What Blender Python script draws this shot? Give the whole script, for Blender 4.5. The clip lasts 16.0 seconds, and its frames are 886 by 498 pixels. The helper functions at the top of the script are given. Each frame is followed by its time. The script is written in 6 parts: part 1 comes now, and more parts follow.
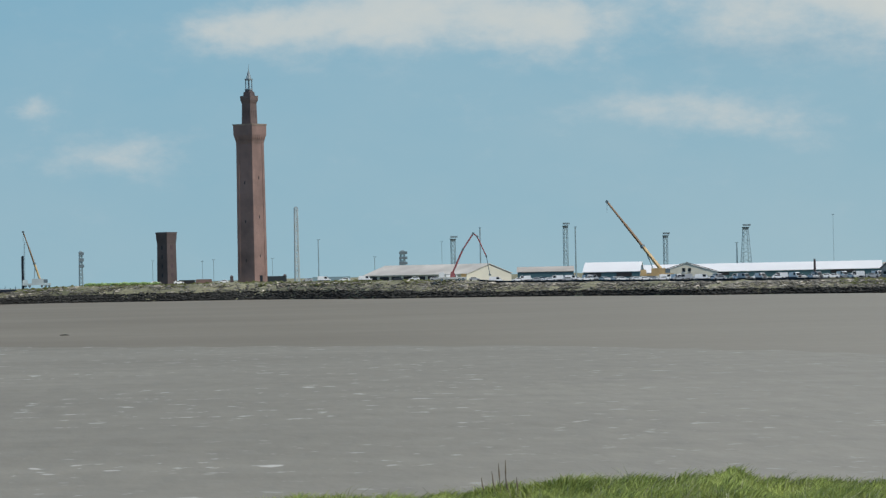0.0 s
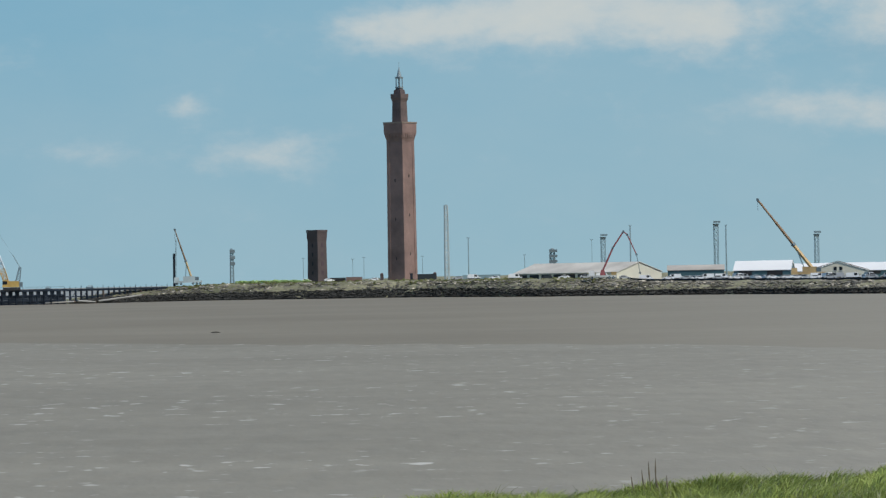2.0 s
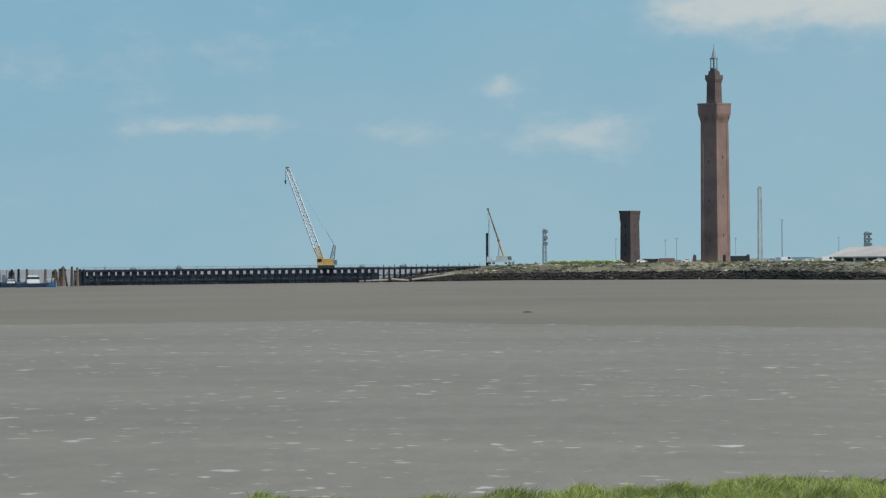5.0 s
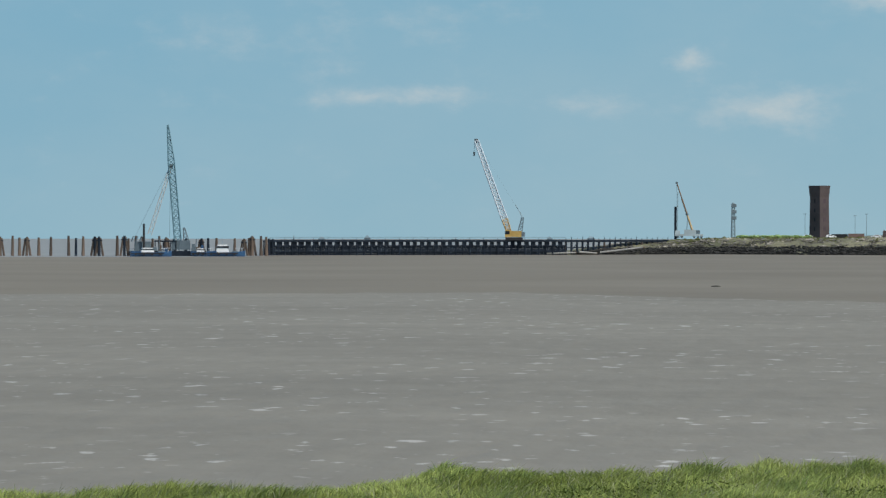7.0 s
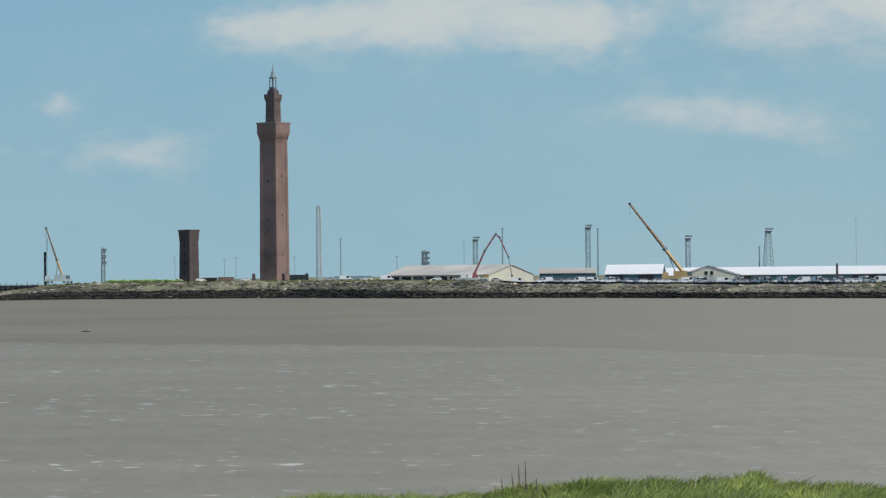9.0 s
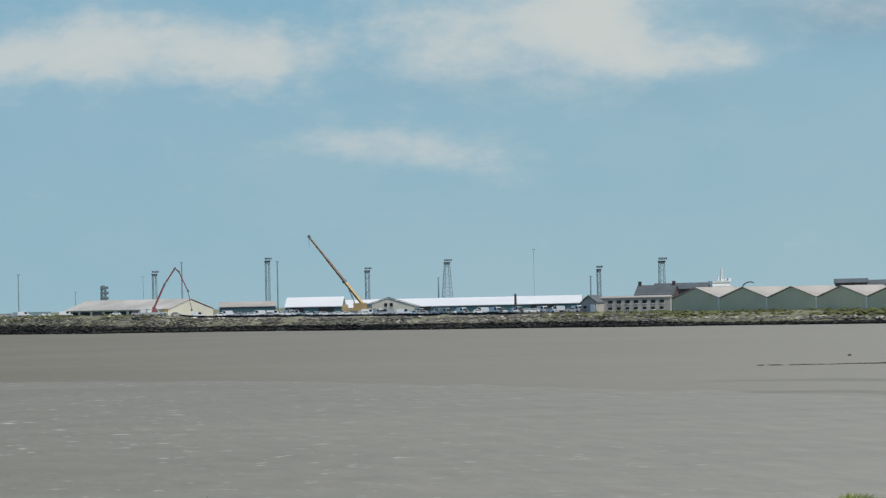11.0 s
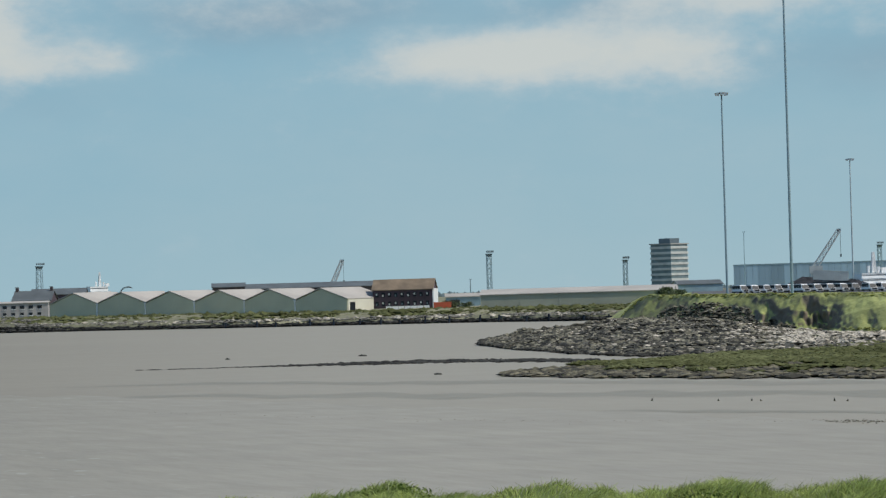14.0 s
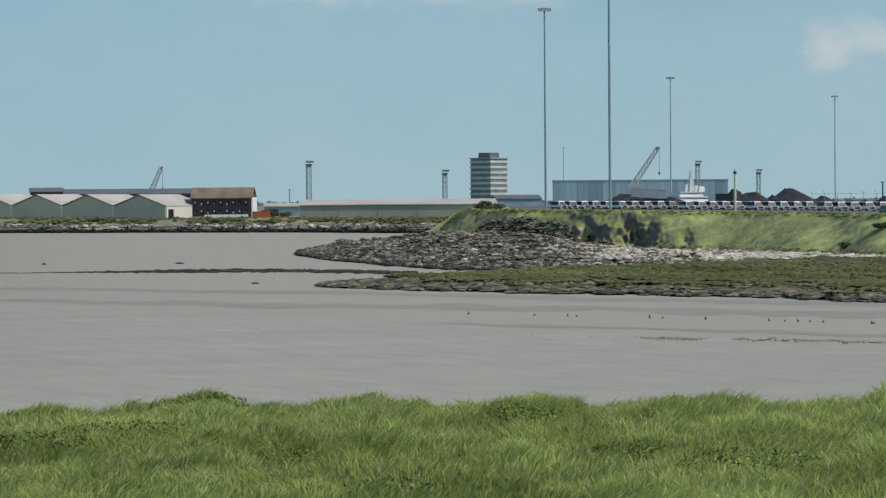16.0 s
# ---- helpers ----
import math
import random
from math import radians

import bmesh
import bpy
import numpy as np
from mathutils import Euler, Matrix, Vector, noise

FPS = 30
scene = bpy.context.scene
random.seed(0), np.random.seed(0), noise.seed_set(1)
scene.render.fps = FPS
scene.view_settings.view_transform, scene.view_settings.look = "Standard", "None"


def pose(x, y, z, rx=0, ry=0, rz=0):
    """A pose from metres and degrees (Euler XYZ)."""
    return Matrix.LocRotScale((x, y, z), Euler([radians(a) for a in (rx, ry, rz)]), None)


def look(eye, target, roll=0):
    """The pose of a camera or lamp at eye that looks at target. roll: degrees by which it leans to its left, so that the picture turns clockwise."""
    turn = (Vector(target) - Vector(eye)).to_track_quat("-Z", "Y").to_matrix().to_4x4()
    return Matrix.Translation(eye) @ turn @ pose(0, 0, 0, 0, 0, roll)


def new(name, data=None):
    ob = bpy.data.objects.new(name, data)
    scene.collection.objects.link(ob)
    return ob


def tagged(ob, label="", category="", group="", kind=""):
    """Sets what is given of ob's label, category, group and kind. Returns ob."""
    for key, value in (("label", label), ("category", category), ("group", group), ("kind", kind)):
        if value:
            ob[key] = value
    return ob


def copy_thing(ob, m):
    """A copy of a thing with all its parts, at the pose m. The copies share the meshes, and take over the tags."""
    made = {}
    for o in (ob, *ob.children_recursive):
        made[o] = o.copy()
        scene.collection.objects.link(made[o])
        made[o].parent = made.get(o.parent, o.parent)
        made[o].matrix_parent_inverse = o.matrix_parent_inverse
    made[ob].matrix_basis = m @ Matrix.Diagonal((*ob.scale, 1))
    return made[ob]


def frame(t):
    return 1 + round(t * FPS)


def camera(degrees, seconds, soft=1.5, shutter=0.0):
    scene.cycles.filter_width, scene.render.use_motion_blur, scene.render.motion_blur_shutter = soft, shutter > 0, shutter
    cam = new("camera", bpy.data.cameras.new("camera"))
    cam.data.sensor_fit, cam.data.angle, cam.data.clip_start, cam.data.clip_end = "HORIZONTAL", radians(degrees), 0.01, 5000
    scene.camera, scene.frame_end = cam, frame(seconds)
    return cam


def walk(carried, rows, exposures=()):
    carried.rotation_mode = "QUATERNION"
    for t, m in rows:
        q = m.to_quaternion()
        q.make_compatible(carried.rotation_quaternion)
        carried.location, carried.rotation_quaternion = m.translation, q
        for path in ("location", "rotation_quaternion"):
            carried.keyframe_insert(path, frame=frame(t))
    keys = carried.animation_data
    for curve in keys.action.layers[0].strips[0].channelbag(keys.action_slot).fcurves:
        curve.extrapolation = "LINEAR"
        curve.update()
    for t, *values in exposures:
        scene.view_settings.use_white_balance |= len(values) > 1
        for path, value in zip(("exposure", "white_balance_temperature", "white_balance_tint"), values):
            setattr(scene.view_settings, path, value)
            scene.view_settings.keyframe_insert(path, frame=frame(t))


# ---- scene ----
EYE = (0.0, 0.0, 8.6)
# seconds and the turn in degrees: a long lens panned from the top of a sea wall
PATH = [
    (0.0, 90.419, 1.214, -3.287),
    (0.5, 90.374, 1.332, -2.597),
    (1.0, 90.252, 1.295, -2.083),
    (1.5, 90.390, 1.095, -1.042),
    (2.0, 90.437, 1.111, -0.753),
    (2.5, 90.478, 0.999, 0.129),
    (3.0, 90.457, 1.070, 1.370),
    (3.5, 90.606, 0.972, 1.947),
    (4.0, 90.432, 0.733, 2.373),
    (4.5, 90.297, 0.687, 3.380),
    (5.0, 90.184, 0.537, 4.525),
    (5.2, 90.135, 0.450, 4.670),
    (6.0, 89.930, 0.280, 6.300),
    (6.6, 89.780, 0.080, 8.100),
    (7.0, 89.730, -0.030, 7.700),
    (7.3, 89.718, -0.038, 6.277),
    (7.5, 89.709, 0.063, 5.217),
    (8.0, 89.670, 0.188, 1.985),
    (8.5, 90.200, 0.382, 0.118),
    (9.0, 90.431, 0.583, -2.915),
    (9.2, 90.543, 0.565, -3.433),
    (10.2, 90.750, 1.100, -6.000),
    (11.3, 90.941, 1.466, -9.236),
    (11.5, 90.927, 1.673, -9.916),
    (12.0, 90.865, 1.707, -12.261),
    (12.5, 90.828, 1.667, -13.922),
    (13.0, 90.833, 1.876, -15.283),
    (13.5, 90.884, 2.021, -17.381),
    (14.0, 90.720, 1.665, -18.805),
    (14.5, 90.694, 1.375, -19.893),
    (15.0, 89.281, 1.984, -23.179),
    (15.3, 89.323, 2.644, -23.656),
    (15.5, 89.715, 1.618, -23.400),
    (16.0, 89.165, 0.436, -21.861),
]
cam = camera(14.89, 16.0, soft=1.35)
walk(cam, [(t, pose(*EYE, rx, ry, rz)) for t, rx, ry, rz in PATH])

# ---- world and sun ----
SUN_AZ, SUN_EL = 128.0, 51.0
sun = new("sun", bpy.data.lights.new("sun", "SUN"))
sun.data.energy, sun.data.angle, sun.data.color = 3.15, radians(0.6), (1.0, 0.95, 0.87)
to_sun = Vector((math.sin(radians(SUN_AZ)) * math.cos(radians(SUN_EL)), math.cos(radians(SUN_AZ)) * math.cos(radians(SUN_EL)), math.sin(radians(SUN_EL))))
sun.matrix_world = look(to_sun * 100, (0, 0, 0))

# clouds: direction and height of the middle, half widths (degrees), thickness
CLOUDS = [
    (0.4, 4.1, 1.3, 0.32, 0.8), (2.5, 4.5, 1.2, 0.5, 1.0), (4.9, 4.25, 0.9, 0.42, 1.05), (-2.4, 2.1, 1.0, 0.33, 0.62),
    (-3.5, 2.92, 0.45, 0.22, 0.62), (8.1, 2.55, 1.3, 0.3, 0.6), (6.2, 2.7, 1.3, 0.25, 0.35), (-7.6, 3.6, 0.8, 0.3, 0.4),
    (-8.6, 2.32, 1.2, 0.15, 0.65), (-5.4, 2.2, 0.7, 0.2, 0.42), (-11.2, 3.3, 1.6, 0.4, 0.3), (9.0, 4.5, 1.9, 0.75, 0.8),
    (11.0, 4.8, 0.8, 0.7, 0.95), (12.4, 4.0, 1.1, 0.25, 0.65), (19.2, 3.85, 1.5, 0.3, 0.95), (21.3, 4.0, 1.4, 0.45, 1.1),
    (23.3, 3.9, 0.9, 0.35, 0.7), (23.5, 4.95, 1.6, 0.3, 0.85), (28.3, 2.3, 0.35, 0.3, 0.6), (29.3, 2.6, 0.8, 0.28, 0.65),
]
CLOUDS += [(15.5, 5.2, 2.5, 0.6, 0.45), (-12.5, 5.0, 2.5, 0.4, 0.4), (27.0, 4.6, 2.2, 0.5, 0.4)]

GREY_CLOUDS = [(16.2, 4.75, 2.4, 0.5, 0.85), (12.0, 3.4, 1.6, 0.3, 0.15), (21.5, 4.75, 1.6, 0.35, 0.65), (26.5, 3.7, 2.2, 0.5, 0.5), (9.0, 3.7, 1.6, 0.3, 0.2), (30.5, 4.3, 2.0, 0.5, 0.3)]


def build_world():
    w = bpy.data.worlds.new("sky")
    scene.world = w
    w.use_nodes = True
    nt = w.node_tree
    nt.nodes.clear()
    N = lambda kind: nt.nodes.new(kind)

    def math_node(op, a, b=None, clamp=False):
        n = N("ShaderNodeMath")
        n.operation, n.use_clamp = op, clamp
        for i, v in enumerate((a, b)):
            if v is None:
                continue
            if isinstance(v, (int, float)):
                n.inputs[i].default_value = v
            else:
                nt.links.new(v, n.inputs[i])
        return n.outputs[0]

    def vec_node(op, a, b, out=0):
        n = N("ShaderNodeVectorMath")
        n.operation = op
        for i, v in enumerate((a, b)):
            if isinstance(v, tuple):
                n.inputs[i].default_value = v
            else:
                nt.links.new(v, n.inputs[i])
        return n.outputs[out]

    def mix(f, a, b):
        n = N("ShaderNodeMix")
        n.data_type = "RGBA"
        for sock, v in ((n.inputs[0], f), (n.inputs[6], a), (n.inputs[7], b)):
            if isinstance(v, tuple):
                sock.default_value = v
            elif isinstance(v, (int, float)):
                sock.default_value = v
            else:
                nt.links.new(v, sock)
        return n.outputs[2]

    coord = N("ShaderNodeTexCoord").outputs["Generated"]
    sep = N("ShaderNodeSeparateXYZ")
    nt.links.new(coord, sep.inputs[0])
    az = math_node("MULTIPLY", math_node("ARCTAN2", sep.outputs[0], sep.outputs[1]), 57.2958)
    el = math_node("MULTIPLY", math_node("ARCSINE", sep.outputs[2]), 57.2958)
    comb = N("ShaderNodeCombineXYZ")
    nt.links.new(az, comb.inputs[0])
    nt.links.new(el, comb.inputs[1])
    flat = comb.outputs[0]
    stretched = vec_node("MULTIPLY", flat, (0.55, 1.0, 1.0))

    def fbm(scale, detail, rough):
        n = N("ShaderNodeTexNoise")
        n.inputs["Scale"].default_value, n.inputs["Detail"].default_value, n.inputs["Roughness"].default_value = scale, detail, rough
        nt.links.new(stretched, n.inputs["Vector"])
        return n
    warp = fbm(0.9, 5.0, 0.6).outputs["Color"]
    warped = vec_node("ADD", flat, vec_node("MULTIPLY", vec_node("SUBTRACT", warp, (0.5, 0.5, 0.5)), (2.2, 0.75, 0.0)))
    total = None
    for a, e, ra, re, amp in CLOUDS:
        off = vec_node("DIVIDE", vec_node("SUBTRACT", warped, (a, e, 0.0)), (ra * 1.3, re * 1.35, 1.0))
        d = vec_node("DOT_PRODUCT", off, off, 1)
        v = math_node("MULTIPLY", math_node("POWER", 2.718, math_node("MULTIPLY", d, -1.0)), amp)
        total = v if total is None else math_node("ADD", total, v)
    grain = fbm(1.6, 8.0, 0.62).outputs["Fac"]
    dens = math_node("ADD", total, math_node("MULTIPLY", math_node("SUBTRACT", grain, 0.5), 1.3))
    ramp = N("ShaderNodeValToRGB")
    ramp.color_ramp.interpolation = "EASE"
    ramp.color_ramp.elements[0].position, ramp.color_ramp.elements[1].position = 0.06, 0.98
    nt.links.new(dens, ramp.inputs[0])
    # high haze, a broad uneven veil
    veil = math_node("MULTIPLY", math_node("SUBTRACT", fbm(0.33, 6.0, 0.6).outputs["Fac"], 0.36), 1.25, True)
    grey = None
    for a, e, ra, re, amp in GREY_CLOUDS:
        off = vec_node("DIVIDE", vec_node("SUBTRACT", warped, (a, e, 0.0)), (ra, re, 1.0))
        v = math_node("MULTIPLY", math_node("POWER", 2.718, math_node("MULTIPLY", vec_node("DOT_PRODUCT", off, off, 1), -1.0)), amp)
        grey = v if grey is None else math_node("ADD", grey, v, True)
    sky = N("ShaderNodeTexSky")
    sky.sky_type, sky.sun_disc = "NISHITA", False
    sky.sun_elevation, sky.sun_rotation = radians(SUN_EL), radians(SUN_AZ)
    sky.dust_density, sky.ozone_density = 0.6, 2.0
    gain = N("ShaderNodeVectorMath")
    gain.operation = "SCALE"
    gain.inputs["Scale"].default_value = SKY_GAIN
    nt.links.new(sky.outputs[0], gain.inputs[0])
    low = N("ShaderNodeValToRGB")
    e = low.color_ramp.elements
    e[0].position, e[0].color = 0.0, (0.332, 0.488, 0.555, 1)
    e[1].position, e[1].color = 1.0, (0.20, 0.41, 0.55, 1)
    mid = low.color_ramp.elements.new(0.45)
    mid.color = (0.272, 0.454, 0.553, 1)
    nt.links.new(math_node("DIVIDE", el, 8.0, True), low.inputs[0])
    air = mix(math_node("DIVIDE", math_node("SUBTRACT", el, 7.0), 20.0, True), low.outputs[0], gain.outputs[0])
    # clearer, deeper air on the side away from the sun
    side = math_node("DIVIDE", math_node("ADD", az, 16.0), 36.0, True)
    tint = mix(side, (0.78, 0.915, 0.99, 1), (1.0, 1.0, 1.0, 1))
    mul = N("ShaderNodeMix")
    mul.data_type, mul.blend_type = "RGBA", "MULTIPLY"
    mul.inputs[0].default_value = 1.0
    nt.links.new(air, mul.inputs[6])
    nt.links.new(tint, mul.inputs[7])
    air = mul.outputs[2]
    veiled = mix(math_node("MULTIPLY", veil, math_node("ADD", math_node("MULTIPLY", side, 0.25), 0.38)), air, (0.44, 0.54, 0.58, 1))
    veiled = mix(grey, veiled, (0.25, 0.37, 0.46, 1))
    lit = mix(math_node("MULTIPLY", dens, 0.8, True), (0.42, 0.53, 0.60, 1), (0.60, 0.625, 0.60, 1))
    # broken cloud goes on over the whole sky
    final = mix(math_node("MULTIPLY", ramp.outputs[0], 0.88), veiled, lit)
    bg = N("ShaderNodeBackground")
    nt.links.new(final, bg.inputs[0])
    bg.inputs[1].default_value = 1.0
    out = N("ShaderNodeOutputWorld")
    nt.links.new(bg.outputs[0], out.inputs[0])


SKY_GAIN = 0.12
build_world()


# ---- materials ----
def material(name, color, rough=0.7, vary=0.25, scale=1.0, bump=0.2, metal=0.0, tint=None, per_piece=0.0, island=0.0, stretch=(1, 1, 1), fine=12.0):
    m = bpy.data.materials.new(name)
    m.use_nodes = True
    nt = m.node_tree
    b = nt.nodes["Principled BSDF"]
    b.inputs["Roughness"].default_value, b.inputs["Metallic"].default_value = rough, metal
    co = nt.nodes.new("ShaderNodeTexCoord")
    mp = nt.nodes.new("ShaderNodeMapping")
    mp.inputs["Scale"].default_value = stretch
    nt.links.new(co.outputs["Object"], mp.inputs[0])

    def noise_node(s, d):
        n = nt.nodes.new("ShaderNodeTexNoise")
        n.inputs["Scale"].default_value, n.inputs["Detail"].default_value = s, d
        nt.links.new(mp.outputs[0], n.inputs["Vector"])
        return n.outputs["Fac"]

    def mixer(f, a, c):
        n = nt.nodes.new("ShaderNodeMix")
        n.data_type = "RGBA"
        for sock, v in ((n.inputs[0], f), (n.inputs[6], a), (n.inputs[7], c)):
            if isinstance(v, tuple) or isinstance(v, (int, float)):
                sock.default_value = v
            else:
                nt.links.new(v, sock)
        return n.outputs[2]

    def ramp(f, lo, hi):
        n = nt.nodes.new("ShaderNodeMapRange")
        n.inputs[1].default_value, n.inputs[2].default_value = lo, hi
        nt.links.new(f, n.inputs[0])
        return n.outputs[0]
    dark = tuple(c * (1 - vary) for c in color) + (1,)
    light = tuple(min(1, c * (1 + vary)) for c in (tint or color)) + (1,)
    big, small = noise_node(scale, 5), noise_node(scale * fine, 3)
    col = mixer(ramp(big, 0.3, 0.7), dark, light)
    col = mixer(ramp(small, 0.25, 0.75), mixer(0.35, col, dark), col)
    if per_piece or island:
        src = nt.nodes.new("ShaderNodeNewGeometry").outputs["Random Per Island"] if island else nt.nodes.new("ShaderNodeObjectInfo").outputs["Random"]
        hsv = nt.nodes.new("ShaderNodeHueSaturation")
        nt.links.new(col, hsv.inputs["Color"])
        k = island or per_piece
        mr = nt.nodes.new("ShaderNodeMapRange")
        mr.inputs[3].default_value, mr.inputs[4].default_value = 1 - k, 1 + k
        nt.links.new(src, mr.inputs[0])
        nt.links.new(mr.outputs[0], hsv.inputs["Value"])
        col = hsv.outputs[0]
    nt.links.new(col, b.inputs["Base Color"])
    if bump:
        bp = nt.nodes.new("ShaderNodeBump")
        bp.inputs["Strength"].default_value, bp.inputs["Distance"].default_value = bump, 0.05 / scale
        nt.links.new(small, bp.inputs["Height"])
        nt.links.new(bp.outputs[0], b.inputs["Normal"])
    return m


BRICK = material("red_brick", (0.225, 0.148, 0.127), 0.85, 0.25, 0.12, 0.4, tint=(0.27, 0.175, 0.15), fine=20)
BRICK_DARK = material("sooty_brick", (0.092, 0.07, 0.068), 0.85, 0.3, 0.15, 0.4, fine=20)
BRICK_WORN = material("weathered_brown_brick", (0.135, 0.098, 0.088), 0.85, 0.3, 0.15, 0.4, fine=20)
STONE_TRIM = material("weathered_stone", (0.26, 0.2, 0.16), 0.8, 0.25, 0.5)
GLASS_DARK = material("dark_glass", (0.02, 0.025, 0.03), 0.3, 0.2, 0.4, 0.0)
GLASS_OFFICE = material("office_glass", (0.16, 0.21, 0.22), 0.15, 0.3, 0.3, 0.0)
LEAD = material("grey_lead", (0.22, 0.27, 0.29), 0.5, 0.2, 0.6)
GALV = material("galvanised_steel", (0.26, 0.355, 0.39), 0.55, 0.2, 0.3, 0.1, 0.1)
GALV_DARK = material("weathered_steel", (0.125, 0.165, 0.185), 0.6, 0.25, 0.3, 0.1, 0.1)
PALE_STEEL = material("pale_painted_steel", (0.52, 0.53, 0.5), 0.5, 0.2, 0.3, 0.1)
YELLOW = material("yellow_crane_paint", (0.52, 0.345, 0.10), 0.45, 0.25, 0.4, 0.1)
ORANGE_YELLOW = material("orange_boom_paint", (0.21, 0.125, 0.06), 0.45, 0.25, 0.4, 0.1)
RED_PAINT = material("red_boom_paint", (0.30, 0.085, 0.085), 0.45, 0.25, 0.4, 0.1)
BLACK = material("black_rubber", (0.02, 0.02, 0.022), 0.7, 0.2, 1.0)
# tar black lifted a little, with aerial haze put into the colour
TIMBER_DARK = material("tarred_timber", (0.023, 0.031, 0.043), 0.8, 0.4, 0.5, 0.3, per_piece=0.2, stretch=(1, 1, 0.2))
TIMBER_WORN = material("worn_timber", (0.13, 0.095, 0.07), 0.85, 0.45, 0.5, 0.3, per_piece=0.35, stretch=(1, 1, 0.2))
CONCRETE = material("grey_concrete", (0.36, 0.35, 0.32), 0.85, 0.2, 0.25)
CREAM_SHEET = material("cream_sheeting", (0.66, 0.63, 0.51), 0.6, 0.14, 0.1, 0.1)
CREAM_ROOF = material("weathered_cream_roof", (0.52, 0.49, 0.43), 0.7, 0.25, 0.08, 0.1)
WHITE_ROOF = material("white_sheet_roof", (0.8, 0.8, 0.78), 0.5, 0.06, 0.05, 0.1)
WHITE_PAINT = material("white_paint", (0.78, 0.78, 0.76), 0.5, 0.1, 0.2, 0.1)
TEAL_SHEET = material("teal_sheeting", (0.055, 0.125, 0.145), 0.55, 0.25, 0.1, 0.1)
GREEN_SHEET = material("grey_green_sheeting", (0.53, 0.52, 0.38), 0.6, 0.12, 0.12, 0.1)
OLIVE_SHEET = material("olive_grey_sheeting", (0.34, 0.345, 0.27), 0.6, 0.12, 0.08, 0.1)
GREY_ROOF = material("grey_fibre_roof", (0.43, 0.395, 0.345), 0.75, 0.16, 0.1, 0.2)
DARK_ROOF = material("dark_slate_roof", (0.11, 0.125, 0.128), 0.7, 0.25, 0.2, 0.3)
RUSTY_ROOF = material("lichened_brown_roof", (0.215, 0.16, 0.105), 0.8, 0.35, 0.25, 0.3)
PURPLE_BRICK = material("dark_purple_brick", (0.075, 0.05, 0.06), 0.8, 0.25, 0.4, 0.3)
GREY_RENDER = material("grey_render", (0.38, 0.36, 0.34), 0.85, 0.2, 0.3)
# base colour lightened to carry the distance haze over the far hall
BLUE_SHEET = material("blue_grey_cladding", (0.33, 0.45, 0.52), 0.5, 0.2, 0.06, 0.1, stretch=(1, 1, 0.1), per_piece=0.18)
TAN_BOOM = material("tan_yellow_boom_paint", (0.52, 0.36, 0.17), 0.45, 0.25, 0.4, 0.1)
BOOM_PALE = material("pale_blue_boom_paint", (0.55, 0.62, 0.66), 0.5, 0.15, 0.3, 0.1)
ORANGE_RED = material("orange_red_steel", (0.62, 0.12, 0.05), 0.5, 0.15, 0.5)
BLUE_HULL = material("blue_hull_paint", (0.028, 0.085, 0.18), 0.4, 0.25, 0.3)
VEHICLE_WHITE = material("white_vehicle_paint", (0.84, 0.84, 0.83), 0.3, 0.04, 0.5, 0.0)
VEHICLE_DARK = material("dark_vehicle_paint", (0.035, 0.04, 0.045), 0.3, 0.1, 0.5, 0.0)
VEHICLE_SILVER = material("silver_vehicle_paint", (0.42, 0.43, 0.44), 0.3, 0.1, 0.5, 0.0)
COAL = material("dark_spoil", (0.034, 0.035, 0.04), 0.95, 0.4, 0.4, 0.8)
LIME = material("lime_green_scrub", (0.22, 0.36, 0.09), 0.8, 0.35, 0.3, 0.0, tint=(0.34, 0.46, 0.19), island=0.4)
LAMP_HEAD = material("lamp_glass", (0.7, 0.7, 0.68), 0.3, 0.1, 1.0, 0.0)
ROCK = material("weedy_rock", (0.135, 0.115, 0.085), 0.9, 0.45, 1.2, 0.6, tint=(0.2, 0.18, 0.14), per_piece=0.45)
ROCK_STUFF = material("tumbled_rock", (0.15, 0.14, 0.112), 0.9, 0.4, 0.1, 0.6, tint=(0.215, 0.20, 0.165), island=0.4)
ROCK_HEAD = material("brown_tumbled_rock", (0.075, 0.068, 0.045), 0.9, 0.5, 0.25, 0.6, tint=(0.15, 0.138, 0.098), island=0.9)
# dark weed colour raised to include some aerial haze
ROCK_WET = material("wet_weed_rock", (0.045, 0.044, 0.039), 0.95, 0.4, 0.4, 0.6, island=0.5)
ROCK_PALE = material("pale_rubble", (0.47, 0.42, 0.335), 0.9, 0.3, 0.6, 0.5, island=0.4)
PEAT = material("eroded_peat", (0.115, 0.102, 0.064), 0.95, 0.5, 0.8, 0.8, island=0.7)
GRASS = material("grass_blades", (0.325, 0.385, 0.096), 0.7, 0.28, 0.6, 0.0, tint=(0.44, 0.49, 0.165), island=0.48, fine=5)
STRAW = material("pale_grass_heads", (0.42, 0.42, 0.24), 0.7, 0.25, 0.5, 0.0, island=0.3)


def let_light_through(m, share_through):
    """Leaves let part of the light through."""
    nt = m.node_tree
    b = nt.nodes["Principled BSDF"]
    tr, mx = nt.nodes.new("ShaderNodeBsdfTranslucent"), nt.nodes.new("ShaderNodeMixShader")
    nt.links.new(b.inputs["Base Color"].links[0].from_socket, tr.inputs[0])
    mx.inputs[0].default_value = share_through
    nt.links.new(b.outputs[0], mx.inputs[1])
    nt.links.new(tr.outputs[0], mx.inputs[2])
    nt.links.new(mx.outputs[0], nt.nodes["Material Output"].inputs[0])


